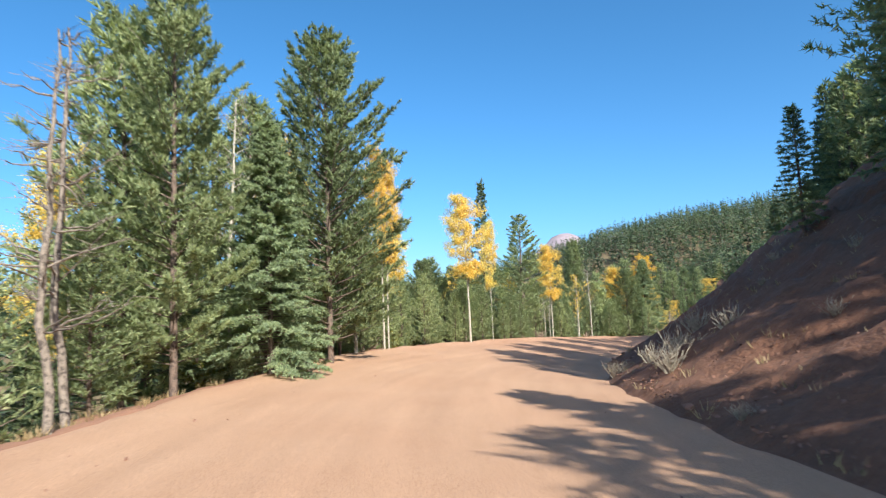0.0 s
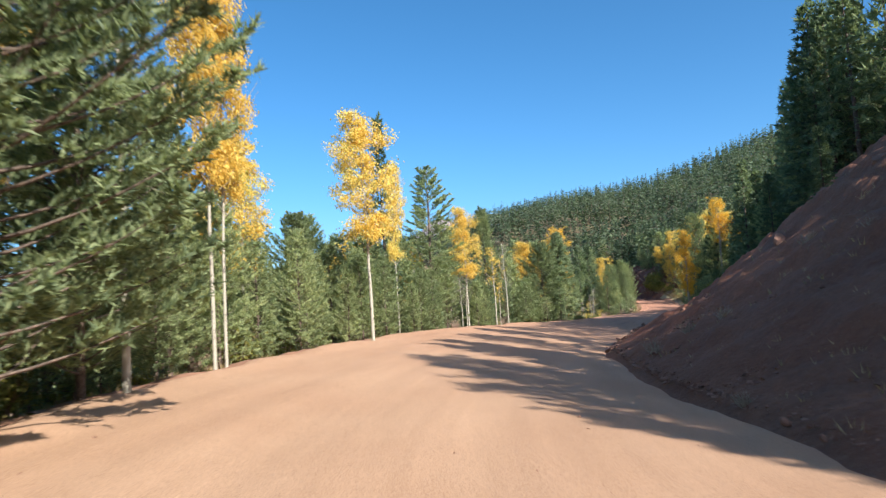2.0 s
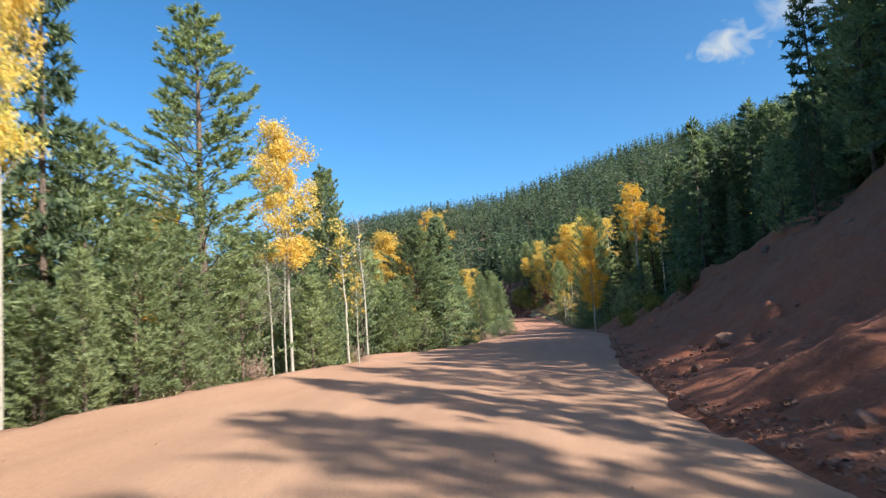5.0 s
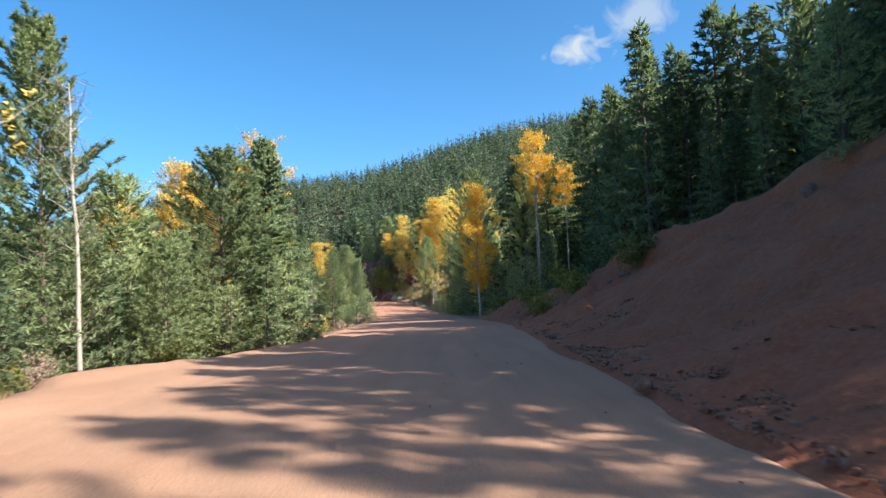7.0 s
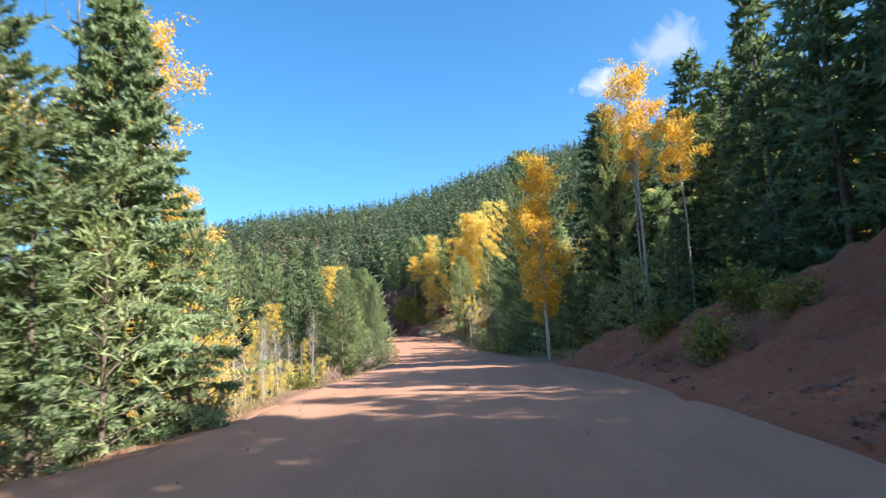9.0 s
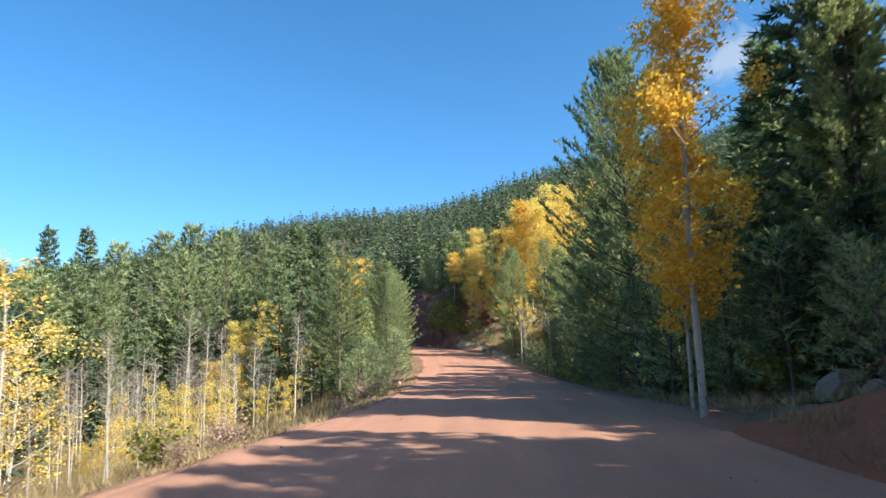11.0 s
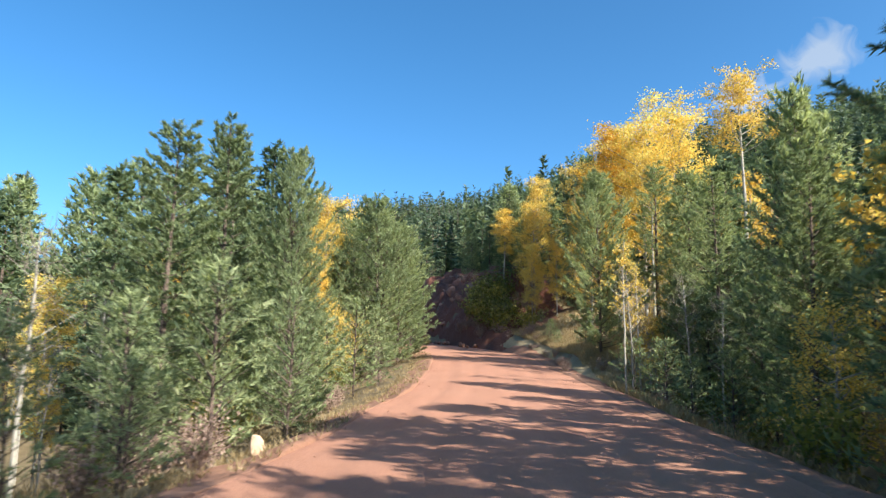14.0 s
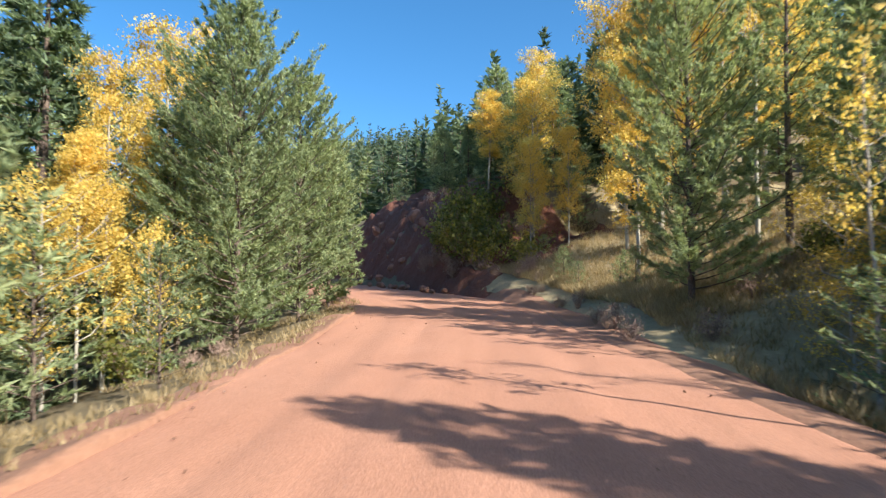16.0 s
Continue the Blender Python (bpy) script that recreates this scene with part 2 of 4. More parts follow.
def ease(a, b, x):
    t = np.clip((np.asarray(x, float) - a) / (b - a), 0, 1)
    return t * t * (3 - 2 * t)


def at_road(s, d):
    """The place in plan at s metres along the road and d metres to its right."""
    x, y, h = (np.interp(s, ROAD_S, v) for v in (ROAD_C[:, 0], ROAD_C[:, 1], HEAD))
    return x + d * np.cos(h), y - d * np.sin(h)


def along(x, y):
    """s and d of places in plan."""
    x, y = np.atleast_1d(np.asarray(x, float)), np.atleast_1d(np.asarray(y, float))
    near = np.empty(len(x), int)
    for i in range(0, len(x), 8000):
        q = (x[i : i + 8000, None] - ROAD_C[None, :, 0]) ** 2 + (y[i : i + 8000, None] - ROAD_C[None, :, 1]) ** 2
        near[i : i + 8000] = q.argmin(1)
    dx, dy, h = x - ROAD_C[near, 0], y - ROAD_C[near, 1], HEAD[near]
    ahead = dx * np.sin(h) + dy * np.cos(h)
    side = dx * np.cos(h) - dy * np.sin(h)
    far = np.hypot(dx, dy)
    return ROAD_S[near] + ahead, np.where(side < 0, -far, far)


def wave(x, y, size, seed=0.0):
    """Smooth uneven ground between about -1 and 1."""
    x, y = np.asarray(x) / size + seed, np.asarray(y) / size - seed * 1.7
    return (np.sin(x * 1.9 + 1.3 * np.sin(y * 1.3)) + np.sin(y * 2.3 + 1.1 * np.sin(x * 1.7 + 2)) + np.sin((x + y) * 3.1 + np.sin(x * 2.7 - y)) * 0.6) / 2.6


def bank_height(s):
    s = np.asarray(s, float)
    first = 10.0 * (1 - ease(46, 104, s))
    return first - 1.3 * ease(104, 114, s) * (1 - ease(134, 141, s)) + 0.8 * ease(146, 154, s) + 5.4 * ease(154.5, 160.5, s)


def left_edge(s):
    """The road's half width left of its line."""
    return np.interp(s, [-60, 8, 15, 20, 27, 31, 40, 47, 53, 59, 62, 66, 70, 73, 77, 83, 90, 98, 105, 111, 121, 125, 130, 138, 143, 150], [3.7, 3.7, 3.95, 4.2, 4.5, 4.8, 4.9, 5.0, 4.7, 5.0, 5.5, 6.4, 6.2, 4.7, 3.8, 3.7, 3.95, 3.6, 3.0, 2.7, 2.6, 2.8, 2.35, 2.7, 3.1, 3.1])


def right_edge(s):
    return np.interp(s, [-60, 10, 16, 24, 30, 55, 60, 70, 84, 90, 96, 103, 122, 128, 132, 136, 141, 150, 200], [5.0, 5.1, 4.95, 4.95, 4.35, 4.35, 4.25, 4.6, 5.2, 5.2, 4.5, 4.35, 4.35, 4.1, 3.75, 3.4, 2.7, 2.8, 4.0])


def crossfall(s):
    return -(0.05 + 0.055 * ease(14, 26, s) * (1 - ease(50, 66, s))) * (1 - ease(50, 85, s))


def corridor(s, d):
    z = np.interp(s, ROAD_S, ROAD_C[:, 2]) + np.clip(d, -5.3, 4.6) * crossfall(s)
    b = bank_height(s)
    x = np.clip(d - right_edge(s), 0, None)
    wide = ease(36, 46, s) * (1 - ease(72, 86, s))
    flat = ease(56, 66, s) * (1 - ease(80, 92, s))
    toe = (1.6 + 1.5 * wide + 1.0 * flat) * (1 - ease(84, 100, s))
    x = x - toe * (1 - np.exp(-x / (2.2 + 1.1 * wide + 0.7 * flat)))  # a gentle apron of washed-down earth
    top = np.clip(b, 0.01, None)
    steep = 0.78 + 0.14 * ease(25, 45, s) + 1.4 * ease(155, 160, s)
    rise = top * np.tanh(steep * x / top + 0.25 * (x / top) ** 3)
    z = z + np.where(b > 0, rise, b * ease(0, 3.5, x)) + np.clip(x - 9, 0, None) * 0.30 * np.where(b > 0, np.clip(b / 5, 0.25, 1), 0.25)
    z = z + (0.42 * np.clip(x - 3.5, 0, 15) * ease(106, 118, s) * (1 - ease(134, 141, s)) + 0.35 * np.clip(x - 1.2, 0, 14) * ease(134, 141, s) * (1 - ease(153, 158, s)))  # the slope under the aspens
    l = np.clip(-left_edge(s) - d, 0, None)
    z = z - 6.0 * (1 - np.exp(-(0.22 * l + 0.022 * l * l) / 6.0)) + 0.06 * np.clip(l - 25, 0, None)
    return z


def ridge(th):
    """The hills' height in degrees over the place, by the bearing (degrees, left plus)."""
    return np.interp(th, [-180, -130, -100, -80, -60, -45, -38, -30, -20, -11, 0, 12, 35, 90, 140, 180], [4, 14, 19, 19, 17, 15.0, 13.3, 11.3, 10.3, 8.8, 5.8, 3.6, 2.0, 3, 3, 4])


def ground(x, y):
    shape = np.shape(x)
    x, y = np.ravel(np.asarray(x, float)), np.ravel(np.asarray(y, float))
    s, d = along(x, y)
    near = corridor(s, d) + 0.16 * wave(x, y, 2.2) * ease(4.6, 7, np.abs(d) + 4.4 - left_edge(s) * (d < 0) - right_edge(s) * (d > 0)) + 0.45 * wave(x, y, 7, 3.0) * ease(5, 12, np.abs(d))
    dx, dy = x - 35, y - 75
    r, th = np.hypot(dx, dy), np.degrees(np.arctan2(-dx, dy))
    top = np.tan(np.radians(ridge(th))) * 330 - 9
    up = np.clip((r - 25) / 305, 0, 1)
    far = -5 + (top + 5) * up ** 1.05 + 3.0 * wave(x, y, 40, 1.0) * ease(60, 140, r) - 0.05 * np.clip(r - 330, 0, 700)
    w = ease(18, 75, np.abs(d))
    return (near * (1 - w) + far * w).reshape(shape)


def ground_z(x, y):
    return float(ground(np.array([x]), np.array([y]))[0])


# ---- mesh helpers ----
def mesh_of(name, verts, faces, material, smooth=False):
    me = bpy.data.meshes.new(name)
    me.from_pydata(np.asarray(verts).tolist(), [], faces if isinstance(faces, list) else faces.tolist())
    me.materials.append(material)
    if smooth:
        me.polygons.foreach_set("use_smooth", [True] * len(me.polygons))
    me.update()
    return me


def part(name, mesh, parent, label=""):
    ob = new(name, mesh)
    ob.parent = parent
    return tagged(ob, label)


def sheet(nu, nv):
    """Quads of a grid of nu x nv points."""
    i = np.arange(nu * nv).reshape(nu, nv)
    return np.stack([i[:-1, :-1], i[1:, :-1], i[1:, 1:], i[:-1, 1:]], -1).reshape(-1, 4)


# ---- ground ----
def spread(lo, hi, step, reach, n=26):
    """Even steps from lo to hi, then ever longer ones out to the reach."""
    g = np.geomspace(1, reach / step, n).cumsum()
    g = g / g[-1] * reach
    return np.r_[lo - g[::-1], np.arange(lo, hi, step), hi + g]


gx, gy = spread(-32, 112, 1.05, 2200), spread(-40, 190, 1.05, 2200)
GX, GY = np.meshgrid(gx, gy, indexing="ij")
GZ = ground(GX, GY)
gs, gd = along(GX.ravel(), GY.ravel())
lower = ((gd < 0.7 + right_edge(gs)) & (gd > -0.8 - left_edge(gs)) & (gs > -65) & (gs < S_END - 2)).reshape(GX.shape)
under_bank = ((gd > 0.7 + right_edge(gs)) & (gd < right_edge(gs) + 12.5 * (1 - 0.62 * ease(55, 84, gs))) & (gs > -34) & (gs < 92)).reshape(GX.shape)
GZ = np.where(lower | under_bank, GZ - 0.35, GZ)
tagged(new("ground", mesh_of("ground", np.stack([GX, GY, GZ], -1).reshape(-1, 3), sheet(len(gx), len(gy)), M_FLOOR, True)), "brown forest floor of needles and dry grass on a hillside", "ground", kind="structure")

# the road, with a little crown, wheel tracks and ragged edges
rs, rd = np.arange(-60, S_END - 4, 0.55), np.linspace(-5.3, 5.3, 50)
RS, RD = np.meshgrid(rs, rd, indexing="ij")
edge = 0.35 * wave(RS, RD * 0 + 5, 3.0) + 0.15 * wave(RS, RD * 0 + 9, 0.9)
RL = np.where(RD < 0, RD * left_edge(RS) / 4.4, RD * right_edge(RS) / 4.5)
RX, RY = at_road(RS, RL)
RZ = corridor(RS, np.where(RD < 0, np.clip(RD, -4.4, 0) * left_edge(RS) / 4.4, np.clip(RD, 0, 4.5) * right_edge(RS) / 4.5)) + 0.06 * (1 - (RD / 4.5) ** 2)
for track in (-2.6, -1.0, 0.9, 2.5):
    RZ -= 0.025 * np.exp(-(((RD - track - 0.2 * wave(RS, 0, 9)) / 0.35) ** 2))
RZ += 0.012 * wave(RX, RY, 0.8) + 0.10 * (left_edge(RS) / 4.4) ** 2.5 * np.exp(-(((RD + 4.25 - edge) / 0.4) ** 2)) * (0.6 + 0.5 * wave(RS, RD * 0, 2.0))
RZ -= np.where(RD < 0, 0.06 + 0.49 * (left_edge(RS) / 4.7) ** 2.5, 0.32) * ease(4.45, 5.2, np.abs(RD) + edge)
road_mesh = mesh_of("road", np.stack([RX, RY, RZ], -1).reshape(-1, 3), sheet(len(rs), len(rd)), M_ROAD, True)
way_uv = road_mesh.uv_layers.new(name="UVMap")
corner = sheet(len(rs), len(rd)).ravel()
way_uv.data.foreach_set("uv", np.stack([RS.ravel()[corner], RL.ravel()[corner]], 1).ravel())
tagged(new("road", road_mesh), "unpaved road of packed pinkish tan dirt with wheel tracks", "dirt road", kind="structure")


# the cut banks on the right of the road, and the left shoulder
def strip(name, s0, s1, d0, d1, n, label, rough, material):
    ss, dd = np.arange(s0, s1, 0.35), np.linspace(d0, d1, n)
    S, D = np.meshgrid(ss, dd, indexing="ij")
    if d0 > 0 and s0 < 0:  # the bare earth reaches less high where the bank runs out
        D = d0 + (D - d0) * (1 - 0.60 * ease(55, 84, S))
    if d0 < 0:  # and the shoulder narrows towards the bend
        D = d0 + (D - d0) * (1 - 0.72 * ease(94, 106, S))
    D = D + (4.4 - left_edge(S) if d0 < 0 else right_edge(S) - 4.5)
    X, Y = at_road(S, D)
    t = np.linspace(0, 1, n)[None, :]
    ends = ease(s0, s0 + 5, S) * (1 - ease(s1 - 6, s1, S))
    lift = (0.03 if name == "shoulder" else 0.10) * np.minimum(ease(0, 0.06, t), 1 - ease(0.9, 1, t)) * ends
    Z = ground(X, Y) + lift - 0.5 * (1 - ends) - 0.4 * ease(0.92, 1.0, t) - (0.10 if d0 > 0 else 0.25) * (1 - ease(0, 0.05, t))
    Z += rough * ends * (0.13 * wave(X, Y + Z, 0.9) + 0.10 * wave(X + Z, Y, 0.5, 6.0) + 0.26 * np.abs(wave(S * 0.5 + D * 0.9, D * 0.3, 1.6, 2.0)) + 0.05 * wave(X, Y, 0.35, 4.0)) * ease(0, 0.12, t) * (1 - ease(0.85, 1, t))
    if name == "cut_bank":  # ledges that run along the face, broken here and there
        q = D * 0.75 + 0.55 * wave(S, D, 5.0, 1.5) + 0.02 * S
        Z += 0.30 * ends * (np.abs((q % 1.0) - 0.25) * 1.5 - 0.4) * ease(-0.3, 0.5, wave(S, D * 2.5, 4.0, 7.0)) * ease(0.16, 0.3, t) * (1 - ease(0.85, 1, t))
    if name == "cut_bank" and s0 < 0:  # a broken lip of turf along the top
        Z += 0.42 * ends * ease(0.765, 0.79, t + 0.03 * wave(S, S * 0, 2.5, 3.0)) * ease(44, 58, S)
    return tagged(new(name, mesh_of(name, np.stack([X, Y, Z], -1).reshape(-1, 3), sheet(len(ss), n), material, True)), label, "earth bank", kind="structure")


strip("cut_bank", -40, 99, 4.3, 20, 90, "steep bare red earth bank cut beside the road", 1.0, M_BANK)
strip("cut_bank", 150, 182, 4.3, 13, 64, "red rocky bank at the bend, its shade put into the colour", 2.6, M_CUT_SHADED)
strip("grass_slope", 132, 162, 4.9, 19, 60, "slope of pale dry grass below the aspens", 0.35, M_MEADOW)
strip("shoulder", 95, 156, 4.2, 8.2, 18, "brown dirt shoulder with litter along the trees", 0.12, M_SHOULDER)
strip("shoulder", -50, S_END - 8, -4.3, -8.5, 16, "red dirt shoulder sloping down from the road", 0.4, M_SHOULDER)


# ---- trees ----
class Mesher:
    """Gathers tubes and leaves of one mesh."""

    def __init__(self):
        self.v, self.f, self.n = [], [], 0

    def put(self, v, f):
        self.v.append(np.asarray(v, float).reshape(-1, 3))
        self.f.extend((np.asarray(f) + self.n).tolist())
        self.n += len(self.v[-1])

    def tube(self, pts, radii, sides=5):
        pts = np.asarray(pts, float)
        k = len(pts)
        way = np.gradient(pts, axis=0)
        way /= np.linalg.norm(way, axis=1)[:, None] + 1e-9
        ref = np.where(np.abs(way[:, 2:3]) > 0.8, [[1.0, 0, 0]], [[0, 0, 1.0]])
        u = np.cross(way, ref)
        u /= np.linalg.norm(u, axis=1)[:, None] + 1e-9
        w = np.cross(way, u)
        a = np.arange(sides) * 2 * math.pi / sides
        ring = pts[:, None] + np.asarray(radii)[:, None, None] * (np.cos(a)[None, :, None] * u[:, None] + np.sin(a)[None, :, None] * w[:, None])
        i = np.arange(k * sides).reshape(k, sides)
        j = np.roll(i, -1, axis=1)
        self.put(ring, np.stack([i[:-1], j[:-1], j[1:], i[1:]], -1).reshape(-1, 4))

    def spikes(self, base, way, length, width, rng, face=None):
        """Narrow needle tufts: a triangle from each base along its way."""
        n = len(base)
        side = np.cross(way, rng.normal(size=(n, 3)) if face is None else face + rng.normal(0, 0.45, (n, 3)))
        side /= np.linalg.norm(side, axis=1)[:, None] + 1e-9
        side *= (np.asarray(width) * 0.5)[:, None]
        tip = base + way * np.asarray(length)[:, None]
        self.put(np.stack([base - side, base + side, tip], 1), np.arange(3 * n).reshape(n, 3))

    def leaves(self, centre, size, rng):
        """Small leaves turned every way."""
        n = len(centre)
        u = rng.normal(size=(n, 3))
        u /= np.linalg.norm(u, axis=1)[:, None]
        w = np.cross(u, rng.normal(size=(n, 3)))
        w /= np.linalg.norm(w, axis=1)[:, None] + 1e-9
        u, w = u * size[:, None] * 0.5, w * size[:, None] * 0.42
        self.put(np.stack([centre - u * 1.1, centre - w * 1.15 + u * 0.3, centre + w * 1.15 + u * 0.7], 1), np.arange(3 * n).reshape(n, 3))

    def mesh(self, name, material, smooth=False):
        return mesh_of(name, np.concatenate(self.v), self.f, material, smooth)


def unit(v):
    return v / (np.linalg.norm(v, axis=-1, keepdims=True) + 1e-9)


def conifer(seed, H, R, bare, branches, twigs, tufts, tuft, kind, m=6):
    """Trunk and crown meshes of a spruce or pine, standing at the origin."""
    rng = np.random.default_rng(seed)
    wood, crown = Mesher(), Mesher()
    k = 9
    bend = np.cumsum(rng.normal(0, 0.012 * H / 8, (k, 2)), 0) * np.linspace(0, 1, k)[:, None]
    tz = np.linspace(-0.5, H, k)
    spine = np.c_[bend, tz]
    r0 = H * (0.0105 if kind == "spruce" else 0.0085)
    wood.tube(spine, r0 * np.clip(1 - tz / H, 0.04, 1) ** 0.85 + 0.012, 8)
    lumps = rng.uniform(0.7, 1.15, 12)
    bases, ways, lens = [], [], []
    for b in range(branches):
        u = (b + rng.uniform(0, 1)) / branches
        z = H * (bare + (0.985 - bare) * u**0.9)
        q = (z / H - bare) / (1 - bare)
        a = b * 2.399 + rng.uniform(-0.5, 0.5)
        lump = lumps[int(a * 12 / (2 * math.pi)) % 12] * rng.uniform(0.75, 1.1)
        if kind == "spruce":
            L = R * (1 - q) ** 0.85 * lump + 0.22
            lift0, lift1 = -0.12 + 0.65 * q, -0.30 + 0.75 * q
        else:
            L = R * (0.45 + 0.55 * math.sin(math.pi * (0.22 + 0.62 * q))) * (1 - 0.88 * q**2.4) * lump * rng.uniform(0.7, 1.15) + 0.2
            lift0, lift1 = 0.12 + 0.75 * q, 0.5 + 0.9 * q
        t = np.linspace(0, 1, m)
        out = np.array([math.cos(a), math.sin(a)])
        x0 = np.array([np.interp(z, tz, spine[:, 0]), np.interp(z, tz, spine[:, 1])])
        side = rng.normal(0, 0.10, (m, 2)).cumsum(0) * L * 0.25
        pts = np.c_[x0 + out * (t * L)[:, None] + side * t[:, None], z + L * (lift0 * t + (lift1 - lift0) * t * t * 0.6)]
        wood.tube(pts, (0.010 + 0.007 * L) * (1 - 0.85 * t), 3)
        n = max(4, int(twigs * (0.35 + 0.65 * L / R)))
        tt = rng.uniform(0.10 if kind == "spruce" else 0.08, 1.0, n) ** (0.8 if kind == "spruce" else 0.6)
        P = np.stack([np.interp(tt, t, pts[:, i]) for i in range(3)], 1)
        along_b = unit(pts[-1] - pts[0])
        sgn = np.where(np.arange(n) % 2, 1, -1)[:, None]
        flank = np.array([-out[1], out[0], 0.0])
        D = unit(along_b * rng.uniform(0.5, 1.0, (n, 1)) + flank * sgn * rng.uniform(0.3, 1.1, (n, 1)) + np.array([0, 0, 1.0]) * (rng.uniform(-0.45, 0.15, (n, 1)) if kind == "spruce" else rng.uniform(-0.1, 0.7, (n, 1))))
        bases.append(P)
        ways.append(D)
        lens.append((0.18 + 0.30 * L * (1.12 - tt)) * rng.uniform(0.6, 1.2, n) if kind == "spruce" else (0.16 + 0.22 * L * (1.15 - tt)) * rng.uniform(0.6, 1.25, n))
    # the leader
    bases.append(np.c_[np.zeros((8, 2)) + spine[-1, :2], np.linspace(H * 0.94, H, 8)])
    ways.append(unit(np.c_[rng.normal(0, 0.5, (8, 2)), np.ones(8)]))
    lens.append(np.full(8, 0.35))
    P, D, L = np.concatenate(bases), np.concatenate(ways), np.concatenate(lens)
    n = len(P)
    if kind == "spruce":
        u = rng.uniform(0, 1, (n, tufts))
        spreadout = 1.25
    else:
        u = 1 - rng.uniform(0, 1, (n, tufts)) ** 1.6 * 0.8
        spreadout = 1.25
    at = P[:, None] + D[:, None] * (u * L[:, None])[..., None]
    at[..., 2] -= 0.10 * (u * L[:, None]) ** 2
    way = unit(D[:, None] + rng.normal(0, spreadout * 0.6, (n, tufts, 3)) + np.array([0, 0, 0.18]))
    ln = tuft * (1.0 if kind == "spruce" else 1.02) * rng.uniform(0.6, 1.3, n * tufts)
    crown.spikes(at.reshape(-1, 3), way.reshape(-1, 3), ln, ln * (0.34 if kind == "spruce" else 0.25), rng, unit(at.reshape(-1, 3) * (1, 1, 0) + (0, 0, 0.9)))
    k = H / max(p[:, 2].max() for p in crown.v)
    for p in wood.v + crown.v:
        p[:, 2] *= k
    return wood, crown


def aspen(seed, H, R, bare, branches, clumps, leaves, leaf, lean=0.0):
    rng = np.random.default_rng(seed)
    wood, crown = Mesher(), Mesher()
    k = 12
    tz = np.linspace(-0.5, H * 0.97, k)
    bend = np.cumsum(rng.normal(0, 0.055, (k, 2)), 0) * np.linspace(0, 1, k)[:, None] + np.outer(np.linspace(0, 1, k) ** 1.5, [lean * H, 0])
    spine = np.c_[bend, tz]
    wood.tube(spine, H * 0.0070 * np.clip(1 - tz / H, 0.05, 1) ** 0.75 + 0.01, 8)
    spots = []
    for b in range(branches):
        q = (b + rng.uniform(0, 1)) / branches
        z = H * (bare + (0.95 - bare) * q)
        a = b * 2.399 + rng.uniform(-0.6, 0.6)
        L = R * (0.45 + 0.75 * math.sin(math.pi * min(0.97, 0.15 + 0.8 * q))) * rng.uniform(0.3, 1.35) * (1 - 0.3 * q * q)
        t = np.linspace(0, 1, 5)
        out = np.array([math.cos(a), math.sin(a)])
        x0 = np.array([np.interp(z, tz, spine[:, i]) for i in (0, 1)])
        pts = np.c_[x0 + out * (t * L)[:, None] + rng.normal(0, 0.05, (5, 2)) * L, z + L * (0.55 * t + 0.35 * t * t)]
        wood.tube(pts, (0.010 + 0.008 * L) * (1 - 0.8 * t), 4)
        for tt in rng.uniform(0.45, 1.0, 3):  # three leafy sprays on a limb
            heart = np.array([np.interp(tt, t, pts[:, i]) for i in range(3)])
            for _ in range(max(1, clumps // 3)):
                spots.append(heart + rng.normal(0, 1, 3) * (0.17, 0.17, 0.11))
    for z in np.linspace(H * 0.86, H * 0.98, 4):
        spots.append([spine[-1, 0], spine[-1, 1], z])
    spots = np.array(spots)
    if leaves:
        c = (spots[:, None] + rng.normal(0, 1, (len(spots), leaves, 3)) * (0.145 * R / 1.4, 0.145 * R / 1.4, 0.11)).reshape(-1, 3)
        crown.leaves(c, leaf * rng.uniform(0.6, 1.25, len(c)), rng)
    else:
        for p in spots:  # bare twigs
            w = unit(rng.normal(size=3) + np.array([0, 0, 1.2]))
            crown.tube(np.stack([p - w * 0.1, p + w * rng.uniform(0.3, 0.7)]), [0.008, 0.003], 3)
    return wood, crown


def dead_tree(seed, H):
    """A crooked dead stem with bent, broken limbs."""
    rng = np.random.default_rng(seed)
    wood, limbs = Mesher(), Mesher()
    k = 14
    tz = np.linspace(-0.5, H, k)
    spine = np.c_[np.cumsum(rng.normal(0, 0.075, (k, 2)), 0), tz]
    wood.tube(spine, 0.0105 * H * np.clip(1 - tz / H, 0.04, 1) ** 0.7 + 0.010, 7)
    for b in range(34):
        z = H * rng.uniform(0.22, 0.98)
        a, L = rng.uniform(0, 6.3), rng.uniform(0.5, 2.1) * (1.15 - z / H)
        t = np.linspace(0, 1, 7)
        out = np.array([math.cos(a), math.sin(a)])
        x0 = np.array([np.interp(z, tz, spine[:, i]) for i in (0, 1)])
        crook = np.cumsum(rng.normal(0, 0.09, (7, 2)), 0) * t[:, None]
        pts = np.c_[x0 + out * (t * L)[:, None] + crook, z + L * (rng.uniform(-0.3, 0.7) * t + rng.uniform(-0.3, 0.7) * t * t) + rng.normal(0, 0.05, 7) * t]
        limbs.tube(pts, 0.024 * (1 - 0.85 * t) + 0.003, 4)
        for _ in range(4):
            j = rng.integers(2, 7)
            w = unit(np.r_[out + rng.normal(0, 0.8, 2), rng.uniform(-0.2, 0.9)])
            limbs.tube(np.stack([pts[j], pts[j] + w * rng.uniform(0.2, 0.6)]), [0.009, 0.002], 3)
    return wood, limbs


